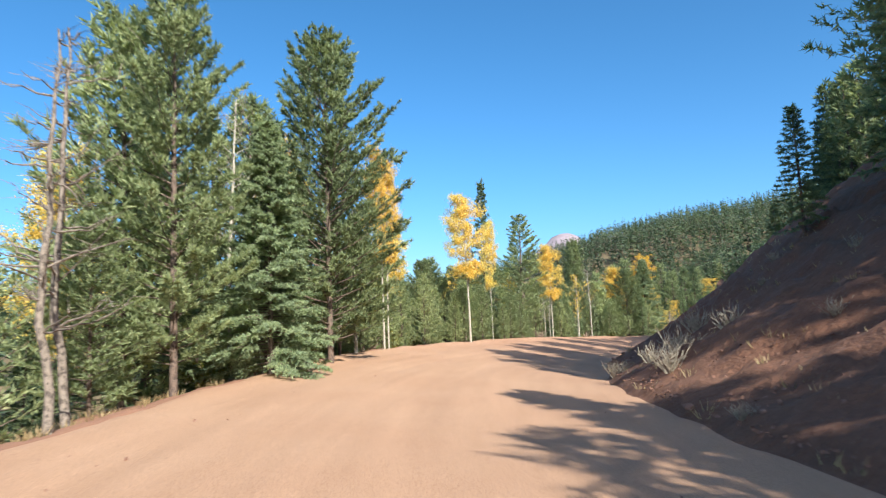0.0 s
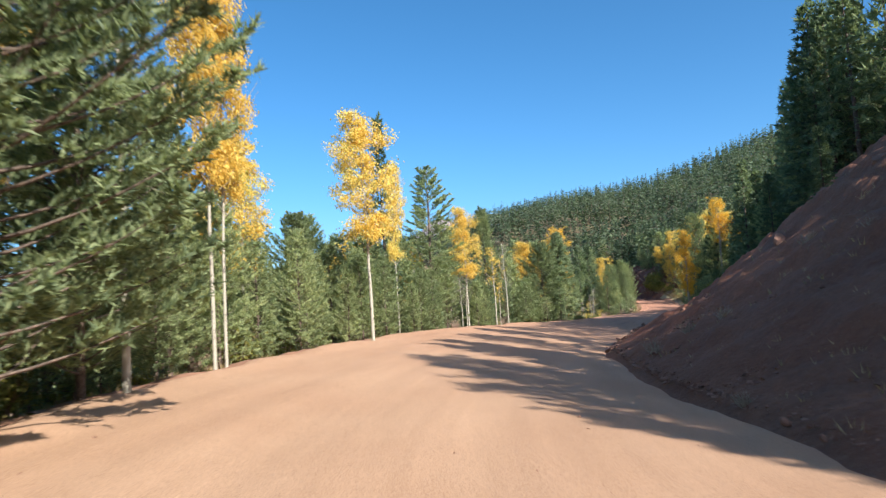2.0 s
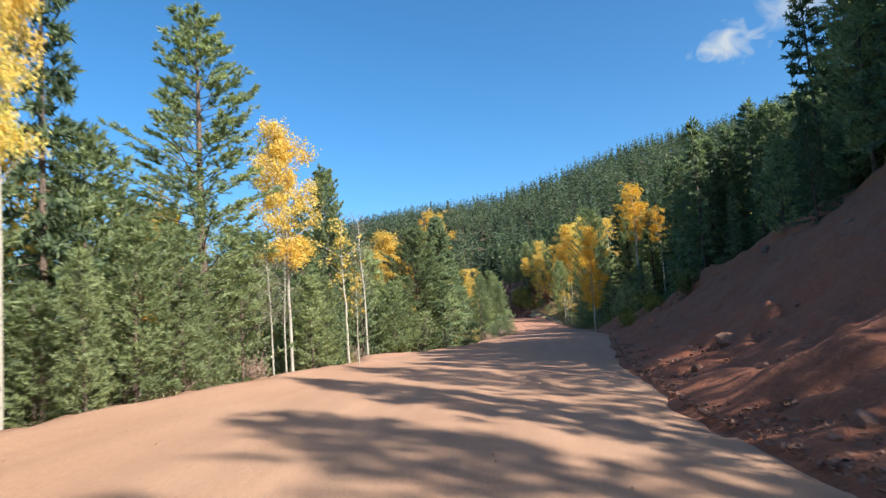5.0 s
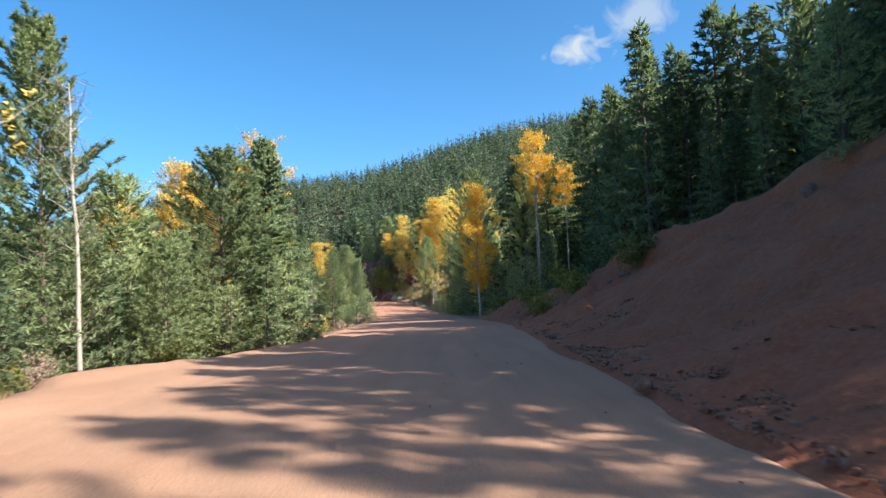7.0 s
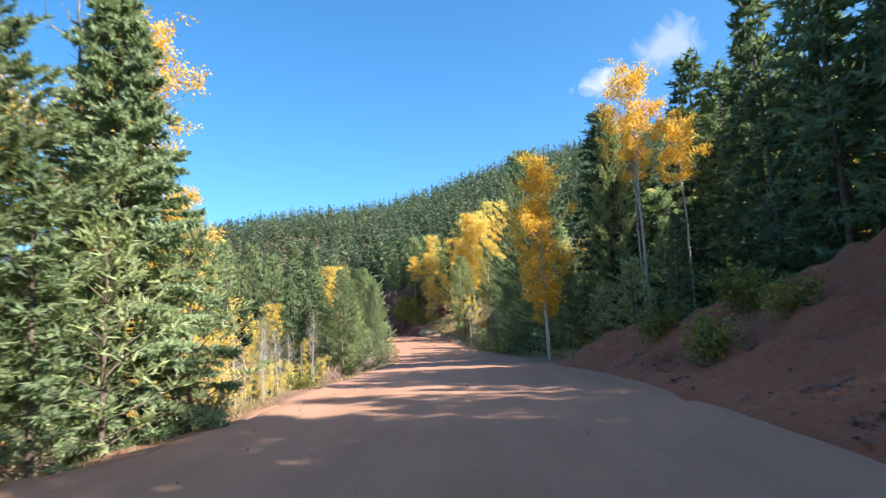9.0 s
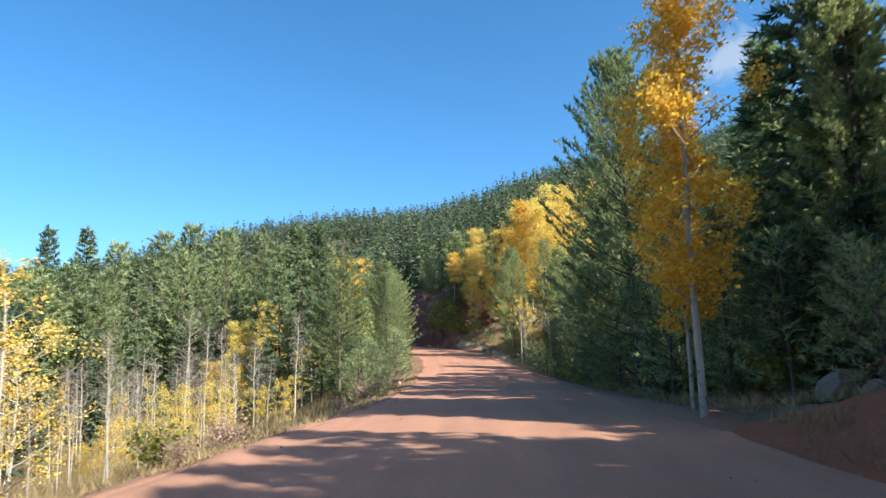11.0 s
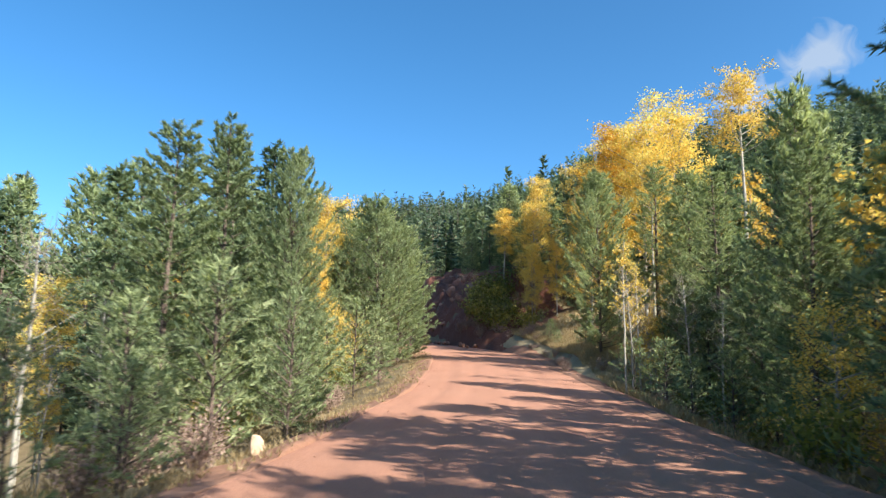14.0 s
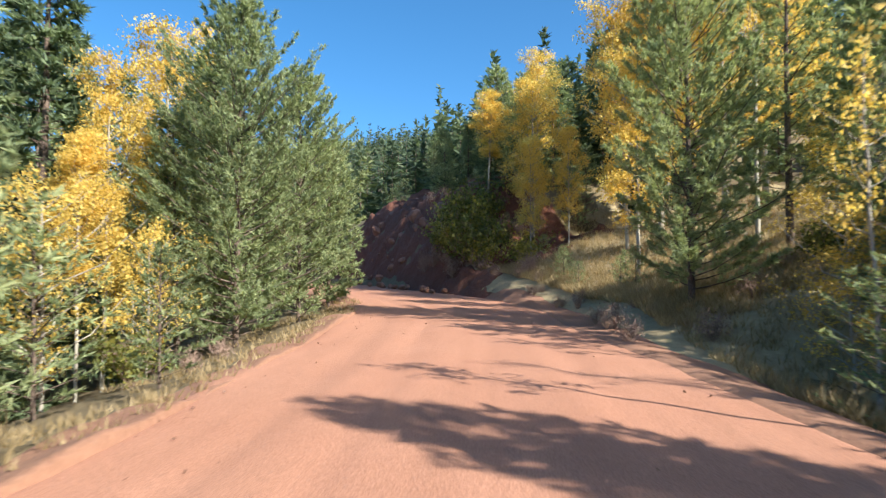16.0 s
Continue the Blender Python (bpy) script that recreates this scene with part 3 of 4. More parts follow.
# each sort: how it is made, its own height, its wood and leaves, its words
SORTS = {
    "spruce_full": (lambda: conifer(11, 11.5, 3.0, 0.03, 230, 44, 24, 0.15, "spruce"), 11.5, M_BARK, M_SPRUCE_SUN, "spruce"),
    "spruce_slim": (lambda: conifer(12, 12.0, 1.7, 0.08, 120, 14, 9, 0.255, "spruce"), 12.0, M_BARK, M_SPRUCE, "spruce"),
    "spruce_far": (lambda: conifer(13, 12.0, 2.1, 0.05, 90, 12, 7, 0.36, "spruce", 3), 12.0, M_BARK, M_SPRUCE, "spruce"),
    "pine_full": (lambda: conifer(21, 9.5, 2.4, 0.05, 170, 34, 24, 0.125, "pine"), 9.5, M_BARK, M_PINE, "pine"),
    "pine_tall": (lambda: conifer(22, 13.0, 2.1, 0.06, 170, 34, 20, 0.155, "pine"), 13.0, M_BARK, M_PINE, "pine"),
    "pine_far": (lambda: conifer(23, 10.0, 1.9, 0.04, 80, 13, 7, 0.31, "pine", 3), 10.0, M_BARK, M_PINE, "pine"),
    "pine_dense": (lambda: conifer(27, 9.0, 2.5, 0.02, 190, 30, 19, 0.125, "pine"), 9.0, M_BARK, M_PINE, "pine"),
    "pine_mid": (lambda: conifer(28, 9.0, 1.9, 0.03, 130, 18, 8, 0.23, "pine", 4), 9.0, M_BARK, M_PINE, "pine"),
    "pine_airy": (lambda: conifer(29, 13.0, 1.75, 0.14, 110, 26, 20, 0.135, "pine"), 13.0, M_BARK, M_PINE, "pine"),
    "pine_dist": (lambda: conifer(25, 10.0, 2.0, 0.05, 48, 8, 7, 0.52, "pine", 2), 10.0, M_BARK, M_PINE, "pine"),
    "spruce_dist": (lambda: conifer(15, 12.0, 2.1, 0.05, 52, 8, 6, 0.55, "spruce", 2), 12.0, M_BARK, M_SPRUCE, "spruce"),
    "pine_small": (lambda: conifer(26, 4.0, 1.1, 0.02, 46, 8, 6, 0.19, "pine", 2), 4.0, M_BARK, M_PINE, "pine"),
    "aspen_dist": (lambda: aspen(38, 9.0, 1.5, 0.26, 16, 6, 9, 0.28), 9.0, M_WHITE, M_ASPEN, "aspen"),
    "aspen_bush": (lambda: aspen(37, 4.5, 1.35, 0.10, 28, 6, 22, 0.078), 4.5, M_WHITE, M_ASPEN, "aspen"),
    "aspen_gold": (lambda: aspen(31, 10.0, 1.25, 0.38, 58, 9, 30, 0.095), 10.0, M_WHITE, M_ASPEN, "aspen"),
    "aspen_high": (lambda: aspen(39, 12.0, 1.35, 0.66, 30, 8, 30, 0.105), 12.0, M_WHITE, M_ORANGE, "aspen"),
    "aspen_pale": (lambda: aspen(40, 12.0, 1.5, 0.60, 32, 8, 30, 0.105), 12.0, M_WHITE, M_ASPEN, "aspen"),
    "aspen_wide": (lambda: aspen(32, 9.0, 1.6, 0.22, 44, 10, 34, 0.090), 9.0, M_WHITE, M_ASPEN, "aspen"),
    "aspen_orange": (lambda: aspen(33, 10.0, 1.25, 0.20, 46, 9, 26, 0.105), 10.0, M_WHITE, M_ORANGE, "aspen"),
    "aspen_far": (lambda: aspen(34, 9.0, 1.5, 0.28, 26, 7, 14, 0.19), 9.0, M_WHITE, M_ASPEN, "aspen"),
    "aspen_thin": (lambda: aspen(35, 7.5, 0.85, 0.50, 16, 5, 10, 0.12), 7.5, M_WHITE, M_ASPEN, "aspen"),
    "aspen_bare": (lambda: aspen(36, 7.5, 0.75, 0.40, 24, 6, 0, 0.1), 7.5, M_WHITE, M_DEAD, "bare"),
    "dead": (lambda: dead_tree(41, 8.0), 8.0, M_DEAD, M_DEAD, "dead"),
}
WORDS = {
    "spruce": ("spruce_tree", "dark green spruce with drooping needle branches", "crown", "conifers by the road"),
    "pine": ("pine_tree", "grey-green pine with open tufted branches", "crown", "conifers by the road"),
    "aspen": ("aspen_tree", "white-stemmed aspen with golden autumn leaves", "crown", "aspens by the road"),
    "bare": ("aspen_tree", "pale slender aspen that has shed its leaves", "crown", "bare aspens"),
    "dead": ("dead_tree", "grey dead tree with broken leafless limbs", "crown", "dead trees"),
}
PROTOS = {}


def tree(sort, x, y, H, turn=0.0, wide=1.0, lean=0.0, sink=0.0, label=""):
    make, own, wood_mat, leaf_mat, kind = SORTS[sort]
    name, words, crown_name, group = WORDS[kind]
    k = H / own
    m = Matrix.LocRotScale((x, y, ground_z(x, y) - sink), Euler((radians(lean), radians(lean * 0.6), turn)), (k * wide, k * wide, k))
    if sort not in PROTOS:
        wood, crown = make()
        ob = new(name)
        part("trunk", wood.mesh("trunk", wood_mat, True), ob)
        part(crown_name, crown.mesh(crown_name, leaf_mat), ob)
        ob.matrix_basis = m
        tagged(ob, label or words, "tree", group)
        PROTOS[sort] = ob
        return ob
    first = PROTOS[sort]
    ob = copy_thing(first, m @ Matrix.Diagonal((1 / first.scale.x, 1 / first.scale.y, 1 / first.scale.z, 1)))
    return tagged(ob, label or words)


OWN_WORDS = {
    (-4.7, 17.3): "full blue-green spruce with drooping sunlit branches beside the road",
    (-3.7, 20.8): "tall dense pine rising behind a spruce by the road",
    (-6.2, 14.6): "tall pine with thin drooping branches behind dead trees",
    (-5.7, 9.2): "bare grey dead tree with crooked twigs beside dirt road",
    (-2.62, 28.0): "tall golden aspen with a straight pale stem by the road",
    (1.65, 39.2): "tall golden aspen with long bare pale stem",
    (3.5, 50.8): "narrow dark spruce with a pointed top behind aspens",
    (9.8, 56.9): "golden aspen with a pale stem beside a grey pine",
    (6.9, 54.3): "large open grey-green pine standing among pale aspens",
    (15.3, 65.6): "slender pale aspen stem almost without leaves",
    (24.3, 75.9): "broad spruce with layered branches reaching to the road's edge",
    (43.6, 83.4): "orange-gold aspen at the edge of the dark conifers",
    (45.3, 78.8): "tall golden aspen among dark spruces",
    (50.7, 91.6): "large dark shaded pine close to the road",
    (57.2, 126.8): "bushy grey-green pine leaning over the road's edge",
    (66.0, 119.3): "pine with a pale trunk and open lower branches",
    (50.0, 129.8): "slender tall spruce with a pointed top",
}

# trees that stand out, by the left of the road: sort, x, y, height, width
LEFT_NEAR = [
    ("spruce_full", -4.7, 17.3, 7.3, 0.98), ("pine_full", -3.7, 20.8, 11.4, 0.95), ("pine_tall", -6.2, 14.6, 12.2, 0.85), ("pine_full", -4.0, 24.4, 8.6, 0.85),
    ("dead", -5.7, 9.2, 6.2, 1.0), ("dead", -6.4, 10.9, 7.2, 1.0), ("aspen_wide", -11.0, 18.5, 8.5, 1.0), ("aspen_bare", -6.8, 20.2, 9.6, 1.0),
    ("aspen_gold", -7.4, 27.5, 11.0, 0.9), ("aspen_gold", -2.62, 28.0, 9.2, 0.64), ("aspen_gold", -2.5, 28.8, 8.8, 0.6), ("aspen_bare", -3.4, 24.6, 7.0, 1.2), ("pine_tall", -3.6, 28.4, 7.0, 0.9),
    ("pine_mid", -3.0, 31.2, 4.6, 1.1), ("pine_mid", -4.6, 33.0, 7.0, 1.1), ("aspen_gold", -2.95, 36.1, 8.0, 0.85), ("aspen_gold", -5.0, 43.0, 8.8, 1.0), ("spruce_slim", -6.6, 46.0, 11.0, 0.9),
    ("pine_full", -1.2, 38.4, 5.7, 0.95), ("pine_mid", 0.1, 41.4, 4.8, 1.2), ("pine_mid", -3.4, 40.2, 6.4, 1.1), ("pine_mid", 1.4, 43.8, 4.6, 1.2), ("pine_mid", -0.8, 44.5, 7.2, 1.1), ("pine_mid", 2.0, 47.6, 6.6, 1.1),
    ("spruce_far", -6.5, 38.0, 9.0, 1.0), ("pine_full", -9.5, 9.8, 7.5, 0.9), ("pine_mid", -8.4, 21.6, 7.0, 1.2), ("pine_mid", -10.6, 24.0, 9.0, 1.2), ("pine_mid", -7.0, 12.6, 4.2, 1.2), ("pine_mid", -5.6, 20.0, 4.6, 1.2),
    ("aspen_gold", 1.65, 39.2, 9.3, 1.0), ("aspen_gold", 3.57, 46.1, 9.0, 0.48), ("spruce_slim", 3.5, 50.8, 14.0, 0.6), ("pine_airy", 6.9, 54.3, 11.4, 1.5), ("pine_mid", 4.2, 51.5, 7.0, 1.1),
    ("aspen_gold", 9.8, 56.9, 8.8, 0.9), ("aspen_thin", 11.9, 56.2, 3.2, 0.9), ("pine_mid", 3.2, 58.5, 9.0, 1.3), ("pine_mid", 6.2, 62.5, 9.5, 1.3), ("pine_mid", 1.0, 55.0, 9.0, 1.2), ("aspen_bare", 8.6, 53.6, 3.6, 1.0), ("aspen_bare", 9.2, 54.9, 3.8, 1.0), ("aspen_thin", 6.0, 55.6, 6.8, 1.3), ("pine_mid", 9.4, 61.0, 6.5, 1.1), ("pine_mid", 7.0, 57.6, 3.4, 1.2), ("aspen_gold", 5.2, 59.0, 8.0, 0.9),
]
LEFT_MID = [
    ("aspen_bare", 15.3, 65.6, 7.4, 1.0), ("aspen_thin", 13.2, 61.8, 6.4, 1.2), ("pine_tall", 15.2, 71.6, 13.2, 1.0), ("pine_mid", 12.4, 66.0, 6.0, 1.2), ("pine_mid", 17.4, 72.2, 8.0, 1.2), ("pine_mid", 18.2, 69.4, 4.4, 1.2), ("pine_full", 21.3, 73.2, 8.8, 1.25),
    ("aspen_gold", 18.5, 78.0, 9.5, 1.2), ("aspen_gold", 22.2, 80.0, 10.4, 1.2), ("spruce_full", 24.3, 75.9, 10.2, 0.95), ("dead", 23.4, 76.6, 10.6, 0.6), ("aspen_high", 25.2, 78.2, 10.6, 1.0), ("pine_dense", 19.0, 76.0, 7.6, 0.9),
    ("aspen_gold", 24.6, 79.4, 10.0, 1.0), ("pine_airy", 46.5, 111.2, 8.5, 1.35), ("pine_dense", 49.3, 110.4, 7.2, 0.62), ("pine_airy", 48.0, 113.6, 9.4, 1.2),
    ("spruce_slim", 50.0, 129.8, 16.2, 1.1), ("spruce_slim", 52.2, 130.7, 15.4, 1.1), ("spruce_slim", 45.0, 118.6, 11.0, 1.0),
    ("pine_dense", 57.2, 126.8, 9.8, 0.92), ("pine_dense", 59.6, 129.8, 8.6, 0.92), ("aspen_wide", 55.6, 131.6, 11.0, 0.9), ("aspen_wide", 54.0, 128.2, 9.0, 0.75), ("aspen_gold", 53.6, 125.0, 6.2, 0.9), ("aspen_bush", 53.2, 122.8, 4.2, 1.0), ("aspen_bush", 55.0, 125.2, 3.4, 0.9), ("aspen_bush", 51.8, 118.4, 3.6, 0.9), ("pine_mid", 61.4, 132.6, 6.6, 1.2),
    ("aspen_gold", 26.4, 80.8, 7.0, 1.0), ("aspen_bush", 27.2, 83.6, 3.4, 1.1), ("aspen_bush", 28.4, 86.4, 3.4, 1.2), ("aspen_wide", 26.0, 85.4, 5.4, 0.9), ("aspen_bush", 29.0, 89.0, 3.2, 1.2), ("aspen_wide", 42.9, 121.4, 7.8, 0.9), ("aspen_wide", 40.6, 119.0, 5.4, 1.0), ("aspen_bush", 37.5, 116.0, 3.4, 1.2), ("aspen_wide", 47.6, 129.2, 9.6, 0.75), ("aspen_bare", 36.4, 102.5, 6.5, 1.0), ("aspen_bare", 37.8, 106.0, 6.4, 1.0), ("aspen_bare", 35.0, 105.4, 6.2, 1.0), ("aspen_bare", 39.2, 109.5, 6.8, 1.0), 
    ("pine_mid", 50.2, 116.4, 6.6, 1.2), ("pine_mid", 47.0, 115.6, 7.0, 1.3),
]
# and by the right of it
RIGHT_NEAR = [
    ("pine_full", 66.0, 119.3, 9.4, 0.88), ("aspen_high", 45.3, 78.8, 12.4, 0.9), ("aspen_high", 45.7, 79.3, 10.4, 0.8), ("aspen_orange", 43.6, 83.4, 9.8, 1.1), ("aspen_orange", 44.3, 84.2, 7.6, 0.9),
    ("spruce_slim", 47.2, 82.2, 12.5, 1.2), ("pine_tall", 46.8, 81.4, 11.6, 0.75), ("pine_dense", 50.7, 91.6, 14.0, 0.75), ("spruce_slim", 52.6, 86.6, 12.5, 1.2), ("spruce_far", 54.8, 88.6, 12.0, 1.2), ("spruce_far", 51.4, 83.4, 12.0, 1.2), ("pine_full", 55.6, 96.8, 11.8, 1.0), ("aspen_pale", 72.5, 122.5, 10.2, 1.0), ("aspen_wide", 74.8, 125.6, 13.0, 1.1),
    ("aspen_wide", 70.8, 126.0, 8.5, 1.1), ("aspen_high", 47.4, 78.0, 10.0, 0.9),
    ("spruce_slim", 52.0, 80.0, 15.5, 1.1), ("aspen_wide", 74.0, 137.2, 9.0, 1.0), ("aspen_wide", 76.5, 140.5, 8.5, 0.9), ("aspen_gold", 72.6, 139.6, 6.5, 1.2), ("spruce_slim", 73.2, 140.4, 5.4, 1.3), ("spruce_slim", 74.6, 145.6, 5.0, 1.3), ("pine_mid", 75.0, 139.6, 6.4, 1.2), ("pine_mid", 76.4, 144.8, 9.0, 1.2), ("spruce_far", 76.6, 148.8, 6.0, 1.2), ("spruce_far", 75.6, 153.0, 5.5, 1.2), ("pine_mid", 74.2, 148.4, 5.4, 1.1), ("spruce_far", 80.0, 142.5, 9.0, 1.1), ("spruce_far", 83.0, 145.5, 9.5, 1.1), ("aspen_wide", 72.6, 135.4, 6.6, 0.8), ("aspen_wide", 73.6, 133.6, 6.0, 0.8), ("pine_small", 68.4, 123.6, 1.5, 1.0), ("pine_small", 69.4, 127.6, 1.2, 1.0), ("pine_small", 70.4, 129.8, 1.6, 1.0), ("pine_small", 71.6, 131.6, 1.0, 1.1), ("pine_small", 72.4, 134.0, 1.4, 1.0), ("pine_small", 69.6, 125.6, 1.3, 1.0), ("pine_small", 71.0, 126.9, 1.1, 1.0), ("pine_small", 71.6, 124.6, 1.5, 1.0), ("pine_mid", 61.4, 105.4, 10.0, 0.75), ("pine_mid", 62.9, 102.5, 9.4, 0.8), ("pine_mid", 63.6, 108.6, 5.6, 1.1), ("pine_mid", 64.4, 111.4, 4.6, 1.1), ("pine_mid", 53.9, 95.4, 9.0, 1.0), ("pine_mid", 58.9, 98.9, 10.0, 1.1),
    ("pine_small", 40.2, 75.2, 1.0, 1.1), ("pine_mid", 79.0, 145.0, 9.0, 1.1), ("pine_mid", 81.0, 148.0, 9.0, 1.1), ("spruce_far", 78.5, 141.5, 8.5, 1.1), ("spruce_far", 84.0, 143.0, 11.0, 1.2), ("aspen_orange", 76.0, 130.0, 13.5, 1.3), ("aspen_wide", 79.0, 127.0, 13.5, 1.3), ("aspen_wide", 73.5, 129.5, 11.0, 0.9), ("aspen_wide", 78.5, 132.0, 13.0, 1.1), ("aspen_thin", 60.8, 111.6, 5.4, 0.9), ("aspen_bare", 62.9, 110.8, 5.2, 1.0), ("aspen_bare", 62.2, 108.9, 4.6, 1.0), ("pine_small", 61.4, 110.4, 2.6, 1.2), ("pine_small", 60.6, 108.6, 2.2, 1.2), ("pine_small", 62.4, 113.0, 2.4, 1.2), ("aspen_bare", 61.8, 112.4, 4.6, 1.0), ("aspen_thin", 63.6, 114.0, 5.6, 0.9), ("pine_airy", 66.4, 112.6, 9.0, 1.3), ("pine_mid", 69.0, 116.4, 8.0, 1.1), ("pine_airy", 70.2, 119.8, 9.0, 1.3), ("spruce_slim", 68.2, 113.6, 9.0, 1.2), ("pine_mid", 66.8, 115.0, 4.4, 1.2), ("pine_mid", 71.8, 118.2, 6.5, 1.2), ("aspen_bush", 65.4, 115.4, 3.2, 1.0), ("aspen_bush", 69.6, 118.2, 3.4, 1.0), ("pine_mid", 64.6, 112.2, 5.0, 1.1), ("aspen_pale", 76.0, 119.0, 12.8, 1.2),
]
# and up on the bank
ON_BANK = [
    ("spruce_far", 28.0, 41.8, 11.0, 1.1), ("pine_far", 30.3, 44.4, 11.0, 1.1),
    ("spruce_slim", 18.2, 33.9, 3.2, 1.3), ("spruce_slim", 11.2, 19.2, 4.4, 1.2), ("spruce_far", 14.6, 16.0, 8.0, 1.1),
    ("pine_far", 14.8, 19.6, 9.0, 1.1), ("spruce_far", 12.8, 13.6, 8.5, 1.1), ("spruce_slim", 32.0, 47.8, 13.0, 1.2), ("spruce_far", 33.4, 49.0, 13.0, 1.2), ("spruce_far", 35.8, 51.6, 13.0, 1.2),
    ("pine_full", 34.5, 50.4, 12.0, 1.0), ("spruce_slim", 36.5, 53.0, 13.5, 1.1), ("spruce_slim", 40.5, 64.5, 9.0, 1.2), ("spruce_slim", 43.8, 68.2, 10.0, 1.2), ("spruce_slim", 47.5, 74.5, 12.5, 1.2), ("spruce_slim", 49.8, 77.2, 13.0, 1.2), ("spruce_slim", 42.0, 61.5, 10.5, 1.1), ("spruce_slim", 46.0, 69.5, 10.0, 1.2),
    ("spruce_far", 49.0, 72.0, 13.0, 1.1), ("spruce_far", 52.0, 75.0, 13.0, 1.1), ("spruce_slim", 57.0, 80.0, 14.0, 1.1),
]
# trees further up the bank, whose shadows fall across the road
SHADE = [
    ("spruce_far", 11.4, 12.2, 11.4, 0.85), ("pine_far", 11.1, 9.6, 9.6, 0.9), ("spruce_far", 11.7, 6.4, 9.2, 1.1),
    ("spruce_far", 8.8, -1.0, 10.5, 1.2), ("pine_far", 8.6, -6.0, 11.0, 1.2), ("spruce_far", 17.8, 14.3, 13.5, 1.1),
    ("pine_far", 14.6, 8.1, 13.5, 1.2), ("spruce_far", 17.3, 11.5, 13.5, 1.1), ("pine_far", 20.6, 17.9, 13.0, 1.2),
    ("spruce_far", 21.4, 25.6, 12.0, 1.2), ("pine_far", 24.5, 28.4, 12.0, 1.2), ("spruce_far", 27.2, 31.2, 11.5, 1.1), ("pine_far", 30.2, 35.0, 10.5, 1.2), ("spruce_far", 33.0, 38.5, 12.0, 1.2), ("pine_far", 33.0, 31.0, 12.0, 1.2),
]
ON_BANK += SHADE
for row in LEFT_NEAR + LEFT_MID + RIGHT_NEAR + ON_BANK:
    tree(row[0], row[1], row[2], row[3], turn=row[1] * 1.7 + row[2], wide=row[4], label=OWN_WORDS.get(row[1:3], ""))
STANDING = [(43.5, 103.5), (44.6, 104.8), (53.5, 120.0), (52.1, 120.3), (54.6, 121.6), (55.2, 123.4)] + [(r[1], r[2]) for r in LEFT_NEAR + LEFT_MID + RIGHT_NEAR + ON_BANK]


# the wood that fills the roadsides
def fill(seed, count, s0, s1, d0, d1, mixture, lo, hi, apart=1.7):
    rng = np.random.default_rng(seed)
    made = tries = 0
    sorts, odds = zip(*mixture)
    while made < count and tries < count * 12:
        tries += 1
        s, d = rng.uniform(s0, s1), rng.uniform(d0, d1)
        if d < 0:
            d += 4.4 - float(left_edge(s))
        x, y = (float(v) for v in at_road(s, d))
        if min((x - a) ** 2 + (y - b) ** 2 for a, b in STANDING) < apart * apart:
            continue
        if abs(along(x, y)[1][0]) < min(abs(d0), abs(d1)) - 2.6:
            continue
        STANDING.append((x, y))
        sort = sorts[rng.choice(len(sorts), p=np.array(odds) / sum(odds))]
        tall = rng.uniform(lo, hi)
        if (abs(d) > 34 or s < 8 or (d > 17 and s < 84)) and sort in ("pine_far", "spruce_far", "aspen_far"):
            sort = sort.replace("far", "dist")
        elif tall < 5 and sort == "pine_far":
            sort = "pine_small"
        elif sort == "pine_far" and abs(d) < 9.0 and 0 < s < 138:
            sort = "pine_mid"
        tree(sort, x, y, tall * (0.85 if "aspen" in sort else 1), rng.uniform(0, 6.28), rng.uniform(0.85, 1.2), rng.normal(0, 1.2))
        made += 1


CONIFERS = [("pine_far", 5), ("spruce_far", 3), ("aspen_far", 1.0), ("aspen_thin", 0.6)]
BANK_TOP = [("spruce_far", 6), ("pine_far", 1.5), ("aspen_far", 0.4)]
fill(1, 26, -6, 48, -16, -7.0, CONIFERS, 6, 11)
fill(2, 30, 46, 84, -15, -6.4, [("pine_far", 5), ("spruce_far", 1), ("aspen_thin", 2), ("aspen_bare", 1)], 4.5, 8.5, 1.5)
fill(28, 24, 23, 61, -6.5, -5.1, [("pine_mid", 1)], 2.2, 4.4, 1.2)
fill(11, 28, -4, 62, -9.5, -6.2, [("pine_far", 3), ("spruce_far", 2)], 2.2, 5, 1.1)
fill(12, 14, 62, 84, -8.5, -5.6, [("pine_far", 3), ("spruce_far", 1)], 2.2, 5, 1.1)
fill(24, 2, 101, 107, -12.5, -9, [("aspen_bush", 1), ("aspen_bare", 1)], 3.0, 4.4, 1.1)
fill(13, 12, 111, 124, -8, -5.3, [("pine_far", 1)], 1.6, 3.6, 1.2)
fill(16, 24, 82, 104, -19, -8.2, [("aspen_bush", 1), ("aspen_thin", 1), ("aspen_bare", 5), ("pine_far", 1)], 3.0, 6.4, 1.2)
fill(23, 12, 76, 90, -13.5, -7.5, [("aspen_bush", 1)], 2.6, 4.0, 1.1)
fill(3, 46, 110, 138, -29, -10.5, [("aspen_bare", 9), ("aspen_bush", 1), ("aspen_thin", 2)], 5.0, 7.8, 1.1)
fill(29, 14, 92, 110, -28, -13, [("aspen_bare", 4), ("aspen_bush", 2)], 3.5, 6.0, 1.3)
fill(30, 10, 104, 113, -17, -9.5, [("aspen_bush", 1)], 1.8, 3.0, 1.1)
fill(31, 30, 72, 96, 19, 36, [("spruce_far", 1)], 12, 15)
fill(34, 8, 80, 90, 11.5, 16, [("spruce_far", 1)], 10, 12.5, 1.5)
fill(25, 40, 112, 152, -52, -31, [("spruce_far", 2), ("pine_far", 4)], 10, 14)
